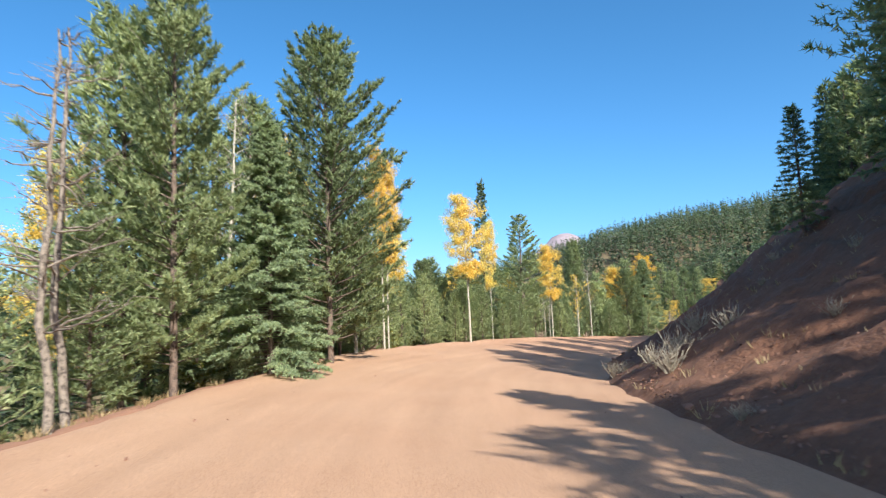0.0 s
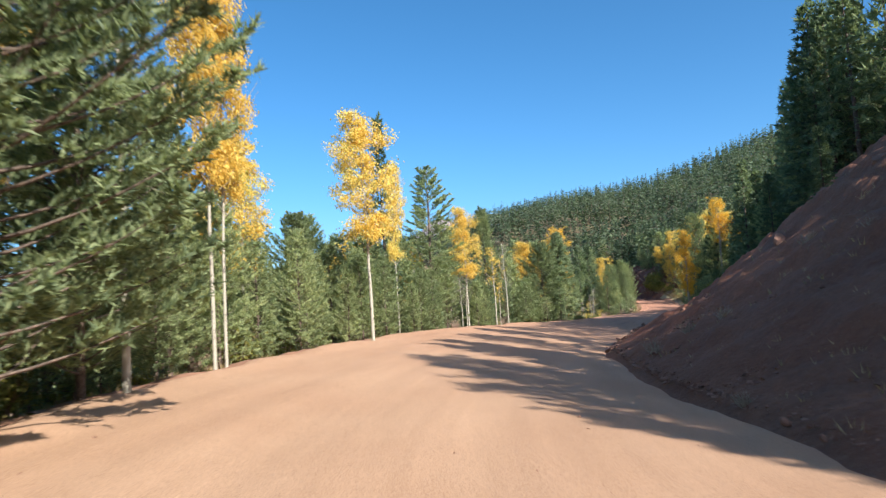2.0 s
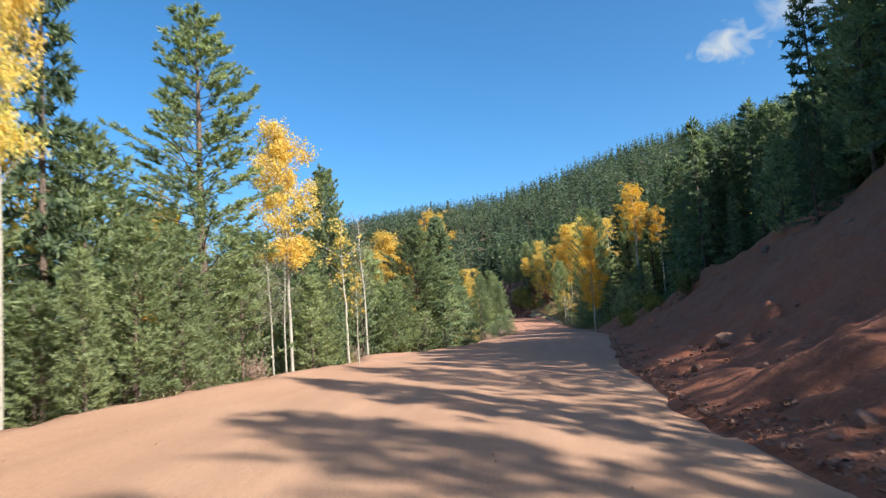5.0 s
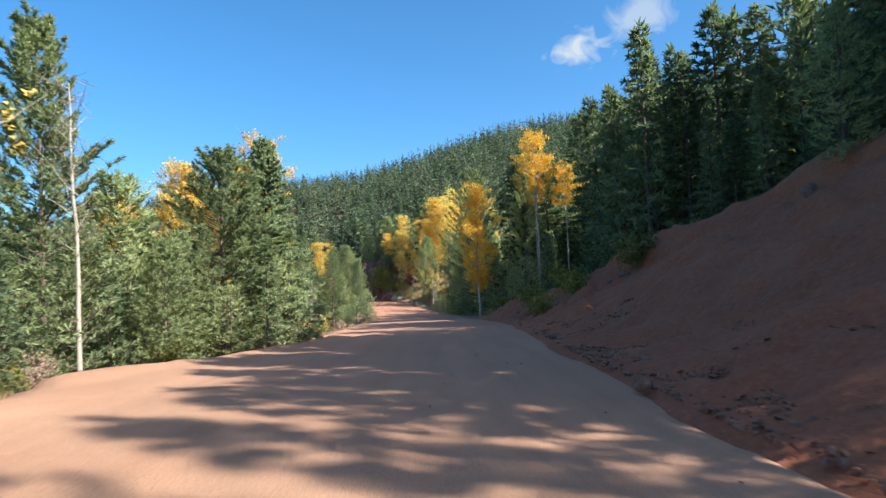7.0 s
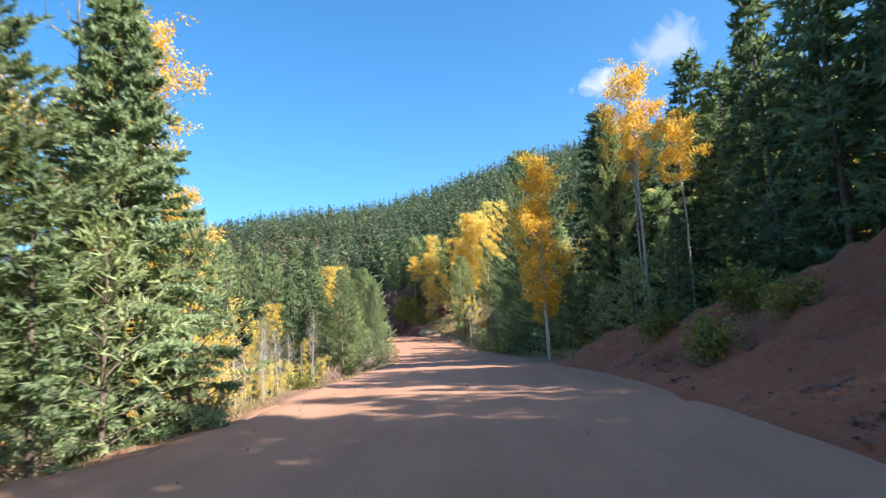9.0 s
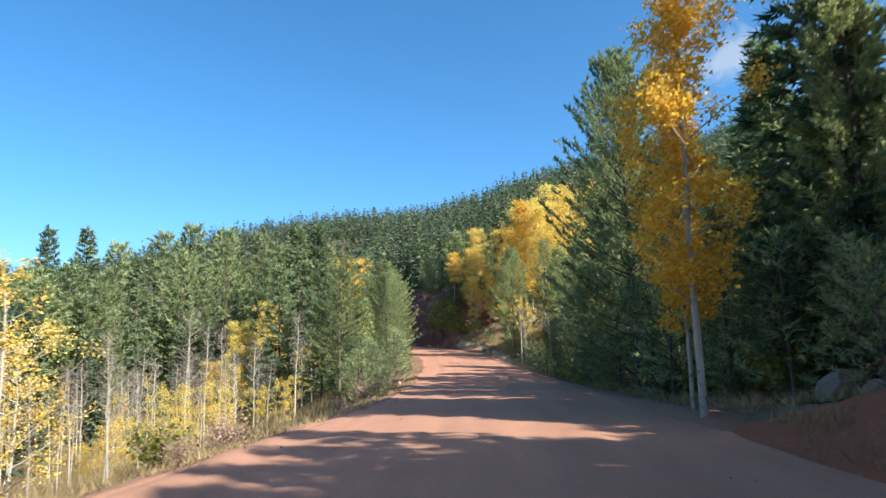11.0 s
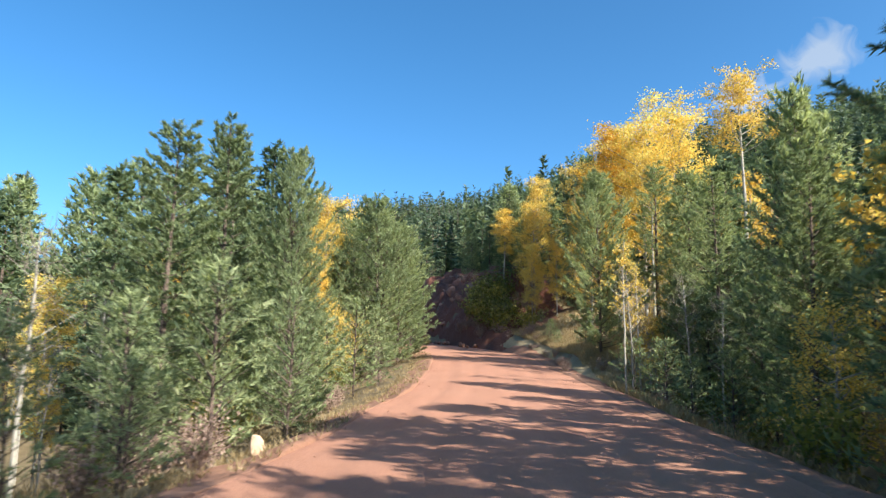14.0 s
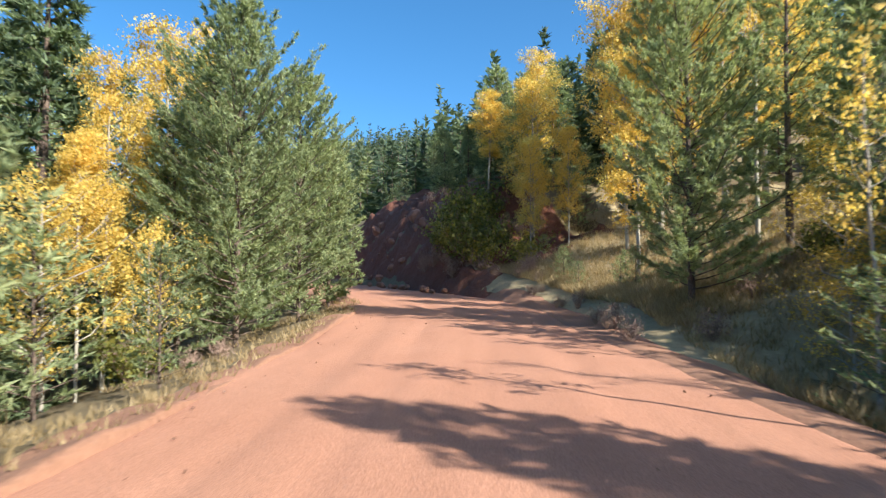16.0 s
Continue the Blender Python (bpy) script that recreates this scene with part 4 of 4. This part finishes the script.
fill(4, 14, 137, 150, -19, -8.5, CONIFERS, 6, 10)
fill(17, 10, 119, 138, -9.0, -6.2, [("pine_far", 4), ("aspen_bush", 1)], 2.4, 4.5, 1.3)
fill(5, 34, 50, 86, 17, 30, BANK_TOP[:2], 6, 10.5)
fill(21, 7, 66, 82, 12.5, 15.5, BANK_TOP[:2], 4.5, 6.2)
fill(22, 14, 46, 64, -15, -8, [("pine_far", 5), ("aspen_far", 1), ("aspen_bare", 2)], 6, 9.5)
fill(26, 17, 58, 84, 16.5, 25, [("spruce_far", 1)], 10, 12.5)
fill(27, 14, 57, 72, 15, 27, [("spruce_far", 3), ("pine_far", 1)], 10, 13)
fill(6, 5, 14, 34, 20, 30, BANK_TOP, 7, 10)
fill(14, 30, -44, -1, 8.5, 20, BANK_TOP, 9, 12)
# unseen trees along the crest, added to throw shade on the bank
fill(33, 20, 3.5, 18.5, 12, 17.5, BANK_TOP, 6, 8.5, 1.3)
fill(32, 5, -2, 11, 17.5, 21, BANK_TOP, 9.5, 11)
fill(7, 20, 88, 132, 13, 24, [("pine_far", 5), ("spruce_far", 3), ("aspen_far", 2)], 6, 10)
fill(15, 26, 90, 117, 5.9, 9.5, [("pine_far", 4), ("spruce_far", 2)], 2.5, 5.2, 1.3)
fill(20, 11, 112, 136, 7.0, 13, [("pine_airy", 2), ("aspen_bare", 2), ("aspen_far", 2), ("spruce_far", 1)], 6, 9)
fill(35, 14, 94, 108, 12, 18.5, [("pine_far", 1), ("spruce_far", 1)], 8.5, 11.5)
fill(36, 16, 120, 140, 9.0, 14, [("pine_far", 1), ("spruce_far", 1)], 3.2, 5.2, 1.3)
fill(8, 22, 84, 140, 22, 40, [("aspen_far", 4), ("spruce_far", 2)], 9, 13)
fill(19, 8, 112, 134, 6.2, 10, [("pine_far", 4), ("aspen_bush", 1)], 2, 6, 1.4)
fill(18, 20, 124, 152, 17, 28, [("pine_far", 3), ("aspen_far", 4)], 6, 10)
fill(9, 34, 157, 182, 8.5, 24, [("pine_far", 3), ("spruce_far", 3), ("aspen_far", 1)], 2.5, 4.2)
fill(10, 30, 140, 185, -22, -6.4, [("pine_far", 4), ("spruce_far", 3), ("aspen_far", 1)], 4, 7.5)


BACK = [("spruce_slim", 34.3, 168.4, 15.1), ("spruce_slim", 30.0, 163.0, 14.0), ("pine_far", 45.2, 154.2, 13.9), ("pine_far", 41.6, 152.6, 12.4), ("pine_far", 37.0, 150.0, 10.6), ("spruce_far", 33.0, 146.0, 8.4),
        ("pine_far", 48.4, 150.6, 13.0), ("pine_far", 51.6, 148.0, 12.2), ("spruce_far", 54.0, 147.0, 10.6), ("pine_far", 47.0, 145.0, 10.6), ("pine_far", 42.4, 143.0, 9.0), ("spruce_far", 38.0, 141.0, 8.0), ("pine_far", 51.0, 139.6, 9.6), ("pine_far", 57.4, 141.6, 10.2), ("spruce_slim", 60.0, 145.6, 10.2), ("pine_far", 34.6, 136.0, 5.0), ("pine_far", 29.4, 140.0, 5.6), ("spruce_far", 26.0, 148.0, 7.8)]
for sort, x, y, top in BACK:
    tree(sort, x, y, top - ground_z(x, y), x + y, 1.0)

# the forest on the hills: one sheet of many small trees
def far_trees(name, seed, spots, tufts, label, material, wood, fine=1.0):
    """Spots: x, y, height rows. Each tree is a cone of drooping clumps, uneven in outline."""
    rng = np.random.default_rng(seed)
    x, y, h = spots.T
    n = len(x)
    z0 = ground(x, y)
    q = np.sort(rng.uniform(0.04, 1.0, (n, tufts)), 1) ** 0.85
    slim = rng.uniform(0.10, 0.18, n)[:, None]
    rad = h[:, None] * slim * (1 - q) ** 0.8 * rng.uniform(0.35, 1.05, (n, tufts))
    a = rng.uniform(0, 2 * math.pi, (n, tufts))
    base = np.stack([x[:, None] + rad * 0.35 * np.cos(a), y[:, None] + rad * 0.35 * np.sin(a), z0[:, None] + h[:, None] * q], -1)
    way = unit(np.stack([np.cos(a), np.sin(a), rng.uniform(-0.45, 0.25, (n, tufts)) + 0.9 * q**4], -1) + rng.normal(0, 0.25, (n, tufts, 3)))
    ln = fine * (0.6 + 0.10 * h[:, None] * (1 - q) + 0.5 * rad) * rng.uniform(0.7, 1.2, (n, tufts))
    m = Mesher()
    m.spikes(base.reshape(-1, 3), way.reshape(-1, 3), ln.ravel(), ln.ravel() * 0.52, rng, np.stack([np.cos(a), np.sin(a), np.full_like(a, 0.8)], -1).reshape(-1, 3))
    ob = new(name)
    part("crowns", m.mesh(name, material), ob)
    t = Mesher()
    c = np.array([[1, 0], [-0.5, 0.87], [-0.5, -0.87]]) * 0.10
    v = np.stack([np.stack([x + cx, y + cy, z0 - 0.4], 1) for cx, cy in c] + [np.stack([x, y, z0 + h * 0.97], 1)], 1)
    f = (np.arange(n)[:, None, None] * 4 + np.array([[0, 1, 3], [1, 2, 3], [2, 0, 3]])[None]).reshape(-1, 3)
    t.put(v, f)
    part("trunks", t.mesh("trunks", wood), ob)
    return tagged(ob, label, "forest", kind="stuff")


def hill_spots(seed, count, r0, r1, a0, a1, lo, hi, clear=26):
    rng = np.random.default_rng(seed)
    r = np.sqrt(rng.uniform(r0 * r0, r1 * r1, count))
    a = np.radians(rng.uniform(a0, a1, count))
    x, y = 35 - r * np.sin(a), 75 + r * np.cos(a)
    s, d = along(x, y)
    k = (np.abs(d) > clear) | ((s > 152) & (np.abs(d) > 13))
    return np.stack([x, y, rng.uniform(lo, hi, count)], 1)[k]


far_trees("hillside_forest", 54, hill_spots(64, 620, 45, 80, -115, 34, 7, 12), 330, "conifers on the slope close above the road", M_HILL, M_BARK, 0.52)
far_trees("hillside_forest", 51, hill_spots(61, 1150, 80, 120, -115, 34, 7, 12), 130, "dense conifer forest on the near hillside", M_HILL, M_BARK, 0.8)
far_trees("hillside_forest", 52, hill_spots(62, 9000, 110, 345, -85, 28, 6, 12.5), 36, "dense dark conifer forest covering the far hill", M_HILL, M_BARK)
far_trees("valley_forest", 53, hill_spots(63, 2000, 38, 260, 26, 130, 7, 13, 24), 50, "conifer forest down in the valley", M_HILL, M_BARK)


# ---- distance ----
def mountain():
    rng = np.random.default_rng(5)
    n, k = 60, 24
    u, v = np.meshgrid(np.linspace(-1, 1, n), np.linspace(0, 1, k), indexing="ij")
    x = 434 + u * 700 - v * 60
    y = 2050 + (v - 0.5) * 500
    peak = np.exp(-((u / 0.16) ** 2)) * 0.5 + 0.5 * np.exp(-((u / 0.5) ** 2))
    z = 40 + 215 * peak * (1 - np.abs(2 * v - 1) ** 1.2) + 14 * wave(x, y, 60) + 6 * wave(x, y, 22)
    m = earth_material("bare_mountain", (0.16, 0.13, 0.15), (0.24, 0.20, 0.22), (0.30, 0.26, 0.28), (0.24, 0.2, 0.2), 0.05)
    tagged(new("backdrop_mountain", mesh_of("backdrop_mountain", np.stack([x, y, z], -1).reshape(-1, 3), sheet(n, k), m, True)), "bare pinkish grey mountain top far off", "mountain", kind="structure")


mountain()


# ---- stones, brush and grass ----
def stone_mesh(seed, flat, size=1.0):
    rng = np.random.default_rng(seed)
    bm = bmesh.new()
    bmesh.ops.create_icosphere(bm, subdivisions=2, radius=0.5 * size)
    cuts = unit(rng.normal(size=(7, 3)))
    for v in bm.verts:
        p = np.array(v.co)
        for c in cuts:  # chips flat faces off the ball
            over = p @ c - 0.36 * size
            if over > 0:
                p = p - c * over
        p = p * (1 + rng.normal(0, 0.03)) * (1.0, 0.75, flat)
        v.co = p
    me = bpy.data.meshes.new("rock")
    bm.to_mesh(me)
    bm.free()
    me.materials.append(M_ROCK)
    return me


STONES = [stone_mesh(k, f) for k, f in ((1, 0.6), (2, 0.75), (3, 0.45), (4, 0.9), (5, 0.35))]


def stones(seed, count, s0, s1, d0, d1, lo, hi, label, group, bury=0.2):
    rng = np.random.default_rng(seed)
    for _ in range(count):
        s, d = rng.uniform(s0, s1), d0 + (d1 - d0) * rng.uniform() ** 1.5
        d += float(right_edge(s)) - 4.5
        x, y = (float(v) for v in at_road(s, d))
        size = lo * (hi / lo) ** (rng.uniform() ** 2)
        z = ground_z(x, y) + 0.12
        ob = new("rock", STONES[rng.integers(5)])
        ob.matrix_basis = Matrix.LocRotScale((x, y, z + size * (0.3 - bury)), Euler((rng.normal(0, 0.4), rng.normal(0, 0.4), rng.uniform(0, 6.3))), (size, size, size))
        tagged(ob, label, "rock", group)


stones(71, 90, 30, 92, 4.6, 6.6, 0.10, 0.42, "small angular reddish rock at the foot of the bank", "rocks at the bank's foot")
stones(72, 26, 4, 30, 4.6, 7.0, 0.08, 0.30, "small angular reddish rock at the foot of the bank", "rocks at the bank's foot")
stones(73, 30, 34, 82, 6.5, 14, 0.25, 0.9, "flat reddish rock stuck in the earth bank", "rocks in the bank", 0.35)
stones(74, 26, 157, 174, 5.2, 9.5, 0.5, 1.7, "broken dark red rock jutting from the bank", "outcrops at the bend", 0.35)
stones(75, 14, 90, 102, 5.0, 8.0, 0.2, 0.7, "grey-brown rock beside the road under aspens", "rocks by the trees")
stones(79, 30, 155.5, 172, 3.5, 7.5, 0.35, 0.95, "dark red rock jutting from the cut at the bend", "rocks at the bend")


def pebbles(name, seed, count, s0, s1, d0, d1, lo, hi, label):
    """Loose gravel: many tiny chips as one heap of stuff."""
    rng = np.random.default_rng(seed)
    s, d = rng.uniform(s0, s1, count), d0 + (d1 - d0) * rng.uniform(0, 1, count) ** 1.4
    d = d + right_edge(s) - 4.5
    x, y = at_road(s, d)
    z = ground(x, y) + 0.11
    r = lo * (hi / lo) ** rng.uniform(0, 1, count)
    v = unit(rng.normal(size=(count, 5, 3))) * r[:, None, None] * (1, 1, 0.6) + np.stack([x, y, z], 1)[:, None]
    f = np.array([[0, 1, 2], [0, 2, 3], [0, 3, 1], [4, 2, 1], [4, 3, 2], [4, 1, 3]])
    faces = (np.arange(count)[:, None, None] * 5 + f[None]).reshape(-1, 3)
    tagged(new(name, mesh_of(name, v.reshape(-1, 3), faces, M_ROCK)), label, "gravel", kind="stuff")


pebbles("gravel", 81, 11000, 26, 92, 4.75, 8.0, 0.02, 0.095, "loose gravel spilled along the foot of the bank")
pebbles("gravel", 82, 1500, 4, 26, 4.7, 10.0, 0.02, 0.07, "loose gravel and chips on the lower bank")


def road_stones():
    rng = np.random.default_rng(83)
    n = 1500
    s = rng.uniform(-2, 150, n)
    d = rng.uniform(-1, 1, n)
    d = np.sign(d) * np.abs(d) ** 0.5 * np.where(d < 0, left_edge(s), right_edge(s)) * 0.97
    x, y = at_road(s, d)
    z = corridor(s, d) + 0.055 * (1 - (d / 4.5) ** 2)
    r = 0.007 * 5.0 ** (rng.uniform(0, 1, n) ** 2)
    v = unit(rng.normal(size=(n, 5, 3))) * r[:, None, None] + np.stack([x, y, z], 1)[:, None]
    f = np.array([[0, 1, 2], [0, 2, 3], [0, 3, 1], [4, 2, 1], [4, 3, 2], [4, 1, 3]])
    tagged(new("gravel", mesh_of("gravel", v.reshape(-1, 3), (np.arange(n)[:, None, None] * 5 + f[None]).reshape(-1, 3), M_ROCK)), "scattered small stones on the dirt road", "gravel", kind="stuff")


road_stones()


def grass(name, seed, count, spots, lo, hi, blades, label, material, lift=0.06):
    """Tufts of thin blades, bent outwards."""
    rng = np.random.default_rng(seed)
    x, y = spots(rng, count)
    z = ground(x, y) + lift
    h = rng.uniform(lo, hi, (count, blades))
    a = rng.uniform(0, 6.283, (count, blades))
    root = np.stack([x[:, None] + 0.08 * np.cos(a), y[:, None] + 0.08 * np.sin(a), np.repeat(z[:, None], blades, 1)], -1)
    way = unit(np.stack([np.cos(a) * 0.5, np.sin(a) * 0.5, np.ones_like(a)], -1) + rng.normal(0, 0.22, (count, blades, 3)))
    m = Mesher()
    m.spikes(root.reshape(-1, 3), way.reshape(-1, 3), h.ravel(), np.full(count * blades, 0.022), rng)
    tagged(new(name, m.mesh(name, material)), label, "grass", kind="stuff")


def strip_spots(s0, s1, d0, d1, power=1.0):
    def spots(rng, n):
        s = rng.uniform(s0, s1, n)
        d = d0 + (d1 - d0) * rng.uniform(0, 1, n) ** power
        if d0 < 0:
            d = d + 4.4 - left_edge(s)
        return at_road(s, d)
    return spots


grass("dry_grass", 91, 2000, strip_spots(-5, 150, -5.1, -8.0, 1.2), 0.06, 0.22, 9, "pale dry grass along the road's edge", M_STRAW)
grass("dry_grass", 92, 3000, strip_spots(92, 152, 4.9, 18, 1.3), 0.12, 0.40, 9, "pale dry grass on the slope under the trees", M_STRAW)
grass("dry_grass", 95, 7000, strip_spots(139, 158, 4.4, 15, 1.5), 0.14, 0.36, 9, "pale dry grass on the slope below the aspens", M_STRAW, 0.2)
grass("dry_grass", 97, 3600, strip_spots(125, 143, 4.7, 14, 1.2), 0.10, 0.34, 9, "dry grass and weeds under the pines beside the road", M_STRAW, 0.1)
grass("dry_grass", 93, 420, strip_spots(2, 40, 5.2, 12), 0.08, 0.24, 8, "sparse dry grass on the earth bank", M_STRAW)
grass("valley_grass", 94, 5200, strip_spots(60, 135, -8, -30), 0.3, 0.9, 8, "tall straw-coloured grass down in the valley", M_STRAW)


grass("dry_grass", 96, 700, strip_spots(94, 152, -4.45, -5.7), 0.05, 0.20, 8, "short dry weeds at the broken edge of the road", M_STRAW)


# brush and shrubs: stems with or without leaves
def shrub_parts(seed, H, stems, leaf, leaves):
    rng = np.random.default_rng(seed)
    wood, crown = Mesher(), Mesher()
    tips = []
    for _ in range(stems):
        a, lean = rng.uniform(0, 6.283), rng.uniform(0.1, 0.75)
        L = H * rng.uniform(0.6, 1.1)
        t = np.linspace(0, 1, 4)
        out = np.array([math.cos(a), math.sin(a)])
        pts = np.c_[out * (t * L * lean)[:, None] + rng.normal(0, 0.03, (4, 2)) * t[:, None], t * L * (1 - 0.35 * lean) - 0.08]
        wood.tube(pts, 0.012 * (1 - 0.8 * t), 3)
        for _ in range(5):
            u = rng.uniform(0.35, 1.0)
            p = np.array([np.interp(u, t, pts[:, i]) for i in range(3)])
            w = unit(np.r_[out * rng.uniform(0, 1), 0.9] + rng.normal(0, 0.5, 3))
            q = p + w * rng.uniform(0.12, 0.35) * H
            wood.tube(np.stack([p, q]), [0.006, 0.002], 3)
            tips += [p, q]
    if leaves:
        tips = np.array(tips)
        c = (tips[:, None] + rng.normal(0, 0.09 * H, (len(tips), leaves, 3))).reshape(-1, 3)
        c[:, 2] = np.abs(c[:, 2])
        crown.leaves(c, leaf * rng.uniform(0.6, 1.3, len(c)), rng)
    return wood, crown


M_TWIG = bark_material("dry_twigs", (0.36, 0.25, 0.19), (0.17, 0.11, 0.08), 6.0, 0.45)
M_SAGE = bark_material("pale_stems", (0.36, 0.31, 0.23), (0.18, 0.15, 0.11), 6.0, 0.45)
M_OLIVE = leaf_material("olive_leaves", [(0.1, (0.06, 0.075, 0.02)), (0.5, (0.16, 0.17, 0.045)), (0.95, (0.42, 0.36, 0.07))], 0.35)
SHRUBS = {
    "dry": (lambda: shrub_parts(1, 0.9, 24, 0.05, 2), M_TWIG, M_TWIG, "leafless pinkish brown brush at the road's edge"),
    "sage": (lambda: shrub_parts(2, 0.6, 30, 0.04, 0), M_SAGE, M_SAGE, "pale dry brush on the earth bank"),
    "leafy": (lambda: shrub_parts(3, 1.3, 16, 0.11, 6), M_TWIG, M_OLIVE, "olive-yellow leafy shrub under the trees"),
}
FIRST_SHRUB = {}


def shrub(sort, x, y, H, turn):
    make, wood_mat, leaf_mat, label = SHRUBS[sort]
    m = Matrix.LocRotScale((x, y, ground_z(x, y) + 0.05), Euler((0, 0, turn)), (H, H, H))
    if sort in FIRST_SHRUB:
        first = FIRST_SHRUB[sort]
        return copy_thing(first, m @ Matrix.Diagonal((1 / first.scale.x, 1 / first.scale.y, 1 / first.scale.z, 1)))
    ob = new("shrub")
    wood, crown = make()
    part("branchwork", wood.mesh("branchwork", wood_mat), ob)
    if crown.v:
        part("foliage", crown.mesh("foliage", leaf_mat), ob)
    ob.matrix_basis = m
    FIRST_SHRUB[sort] = tagged(ob, label, "shrub", "shrubs by the road")
    return ob


def shrubs(seed, count, sort, s0, s1, d0, d1, lo, hi):
    rng = np.random.default_rng(seed)
    for _ in range(count):
        s, d = rng.uniform(s0, s1), rng.uniform(d0, d1)
        if d < 0:
            d += 4.4 - float(left_edge(s))
        x, y = (float(v) for v in at_road(s, d))
        shrub(sort, x, y, rng.uniform(lo, hi), rng.uniform(0, 6.28))


shrubs(101, 16, "sage", 7, 34, 5.0, 10.5, 0.45, 0.85)
shrubs(102, 22, "dry", 8, 140, -7.2, -5.2, 0.6, 1.2)
shrubs(103, 26, "leafy", 0, 140, -9.0, -5.8, 0.6, 1.3)
shrubs(104, 20, "leafy", 92, 136, 5.6, 12, 0.6, 1.3)
shrubs(112, 14, "dry", 156, 168, 5.5, 9.5, 0.7, 1.4)
shrubs(110, 14, "leafy", 127, 141, 5.2, 11, 0.5, 1.0)
shrubs(111, 8, "dry", 126, 142, 4.8, 8, 0.5, 0.9)
shrubs(106, 12, "leafy", 82, 102, 6.5, 13, 0.6, 1.2)
shrubs(105, 16, "leafy", 154.5, 160, 3.8, 6.5, 1.0, 2.0)
shrubs(109, 18, "dry", 152, 161, 3.3, 5.5, 0.7, 1.4)
shrubs(107, 20, "dry", 137, 156, 3.3, 4.8, 0.3, 0.7)
shrub("leafy", *(float(v) for v in at_road(79.0, 10.0)), 1.3, 0.4)
shrub("dry", 47.2, 107.6, 1.3, 1.0)
shrub("dry", 46.2, 106.6, 1.2, 2.0)

for bx, by, size in ((4.9, 13.9, 1.3), (5.5, 15.0, 1.5), (5.4, 16.6, 1.1), (6.5, 14.3, 1.2), (7.0, 17.6, 1.4), (7.8, 20.0, 1.0)):
    shrub("sage", bx, by, size, bx * 5)

# rounded boulders under the aspens, where the bank runs out
M_GREY = earth_material("grey_boulder", (0.16, 0.115, 0.09), (0.27, 0.20, 0.165), (0.36, 0.29, 0.25), (0.30, 0.23, 0.19), 6.0)
for k, (bx, by, size, flat) in enumerate(((44.9, 81.3, 1.25, 0.62), (44.0, 80.2, 0.75, 0.7), (43.2, 79.0, 0.85, 0.55), (46.2, 82.0, 0.6, 0.7), (40.6, 76.2, 0.55, 0.45))):
    boulder = new("boulder", stone_mesh(20 + k, flat))
    boulder.data.materials.clear()
    boulder.data.materials.append(M_GREY)
    boulder.matrix_basis = Matrix.LocRotScale((bx, by, ground_z(bx, by) + size * flat * 0.28), Euler((0.1 * k, -0.08, k * 1.3)), (size, size, size))
    tagged(boulder, "rounded grey-brown boulder beside the road under aspens", "rock", "boulders under the aspens")

# a pale pointed stone that marks the edge
marker = new("boulder", stone_mesh(9, 1.5))
marker.data.materials.clear()
marker.data.materials.append(earth_material("pale_stone", (0.38, 0.24, 0.15), (0.52, 0.36, 0.24), (0.62, 0.46, 0.33), (0.5, 0.36, 0.26), 8.0))
marker.matrix_basis = Matrix.LocRotScale((48.0, 106.2, ground_z(48.0, 106.2) + 0.10), Euler((0.1, -0.15, 0.6)), (0.32, 0.32, 0.42))
tagged(marker, "pale orange pointed boulder at the road's edge", "rock")
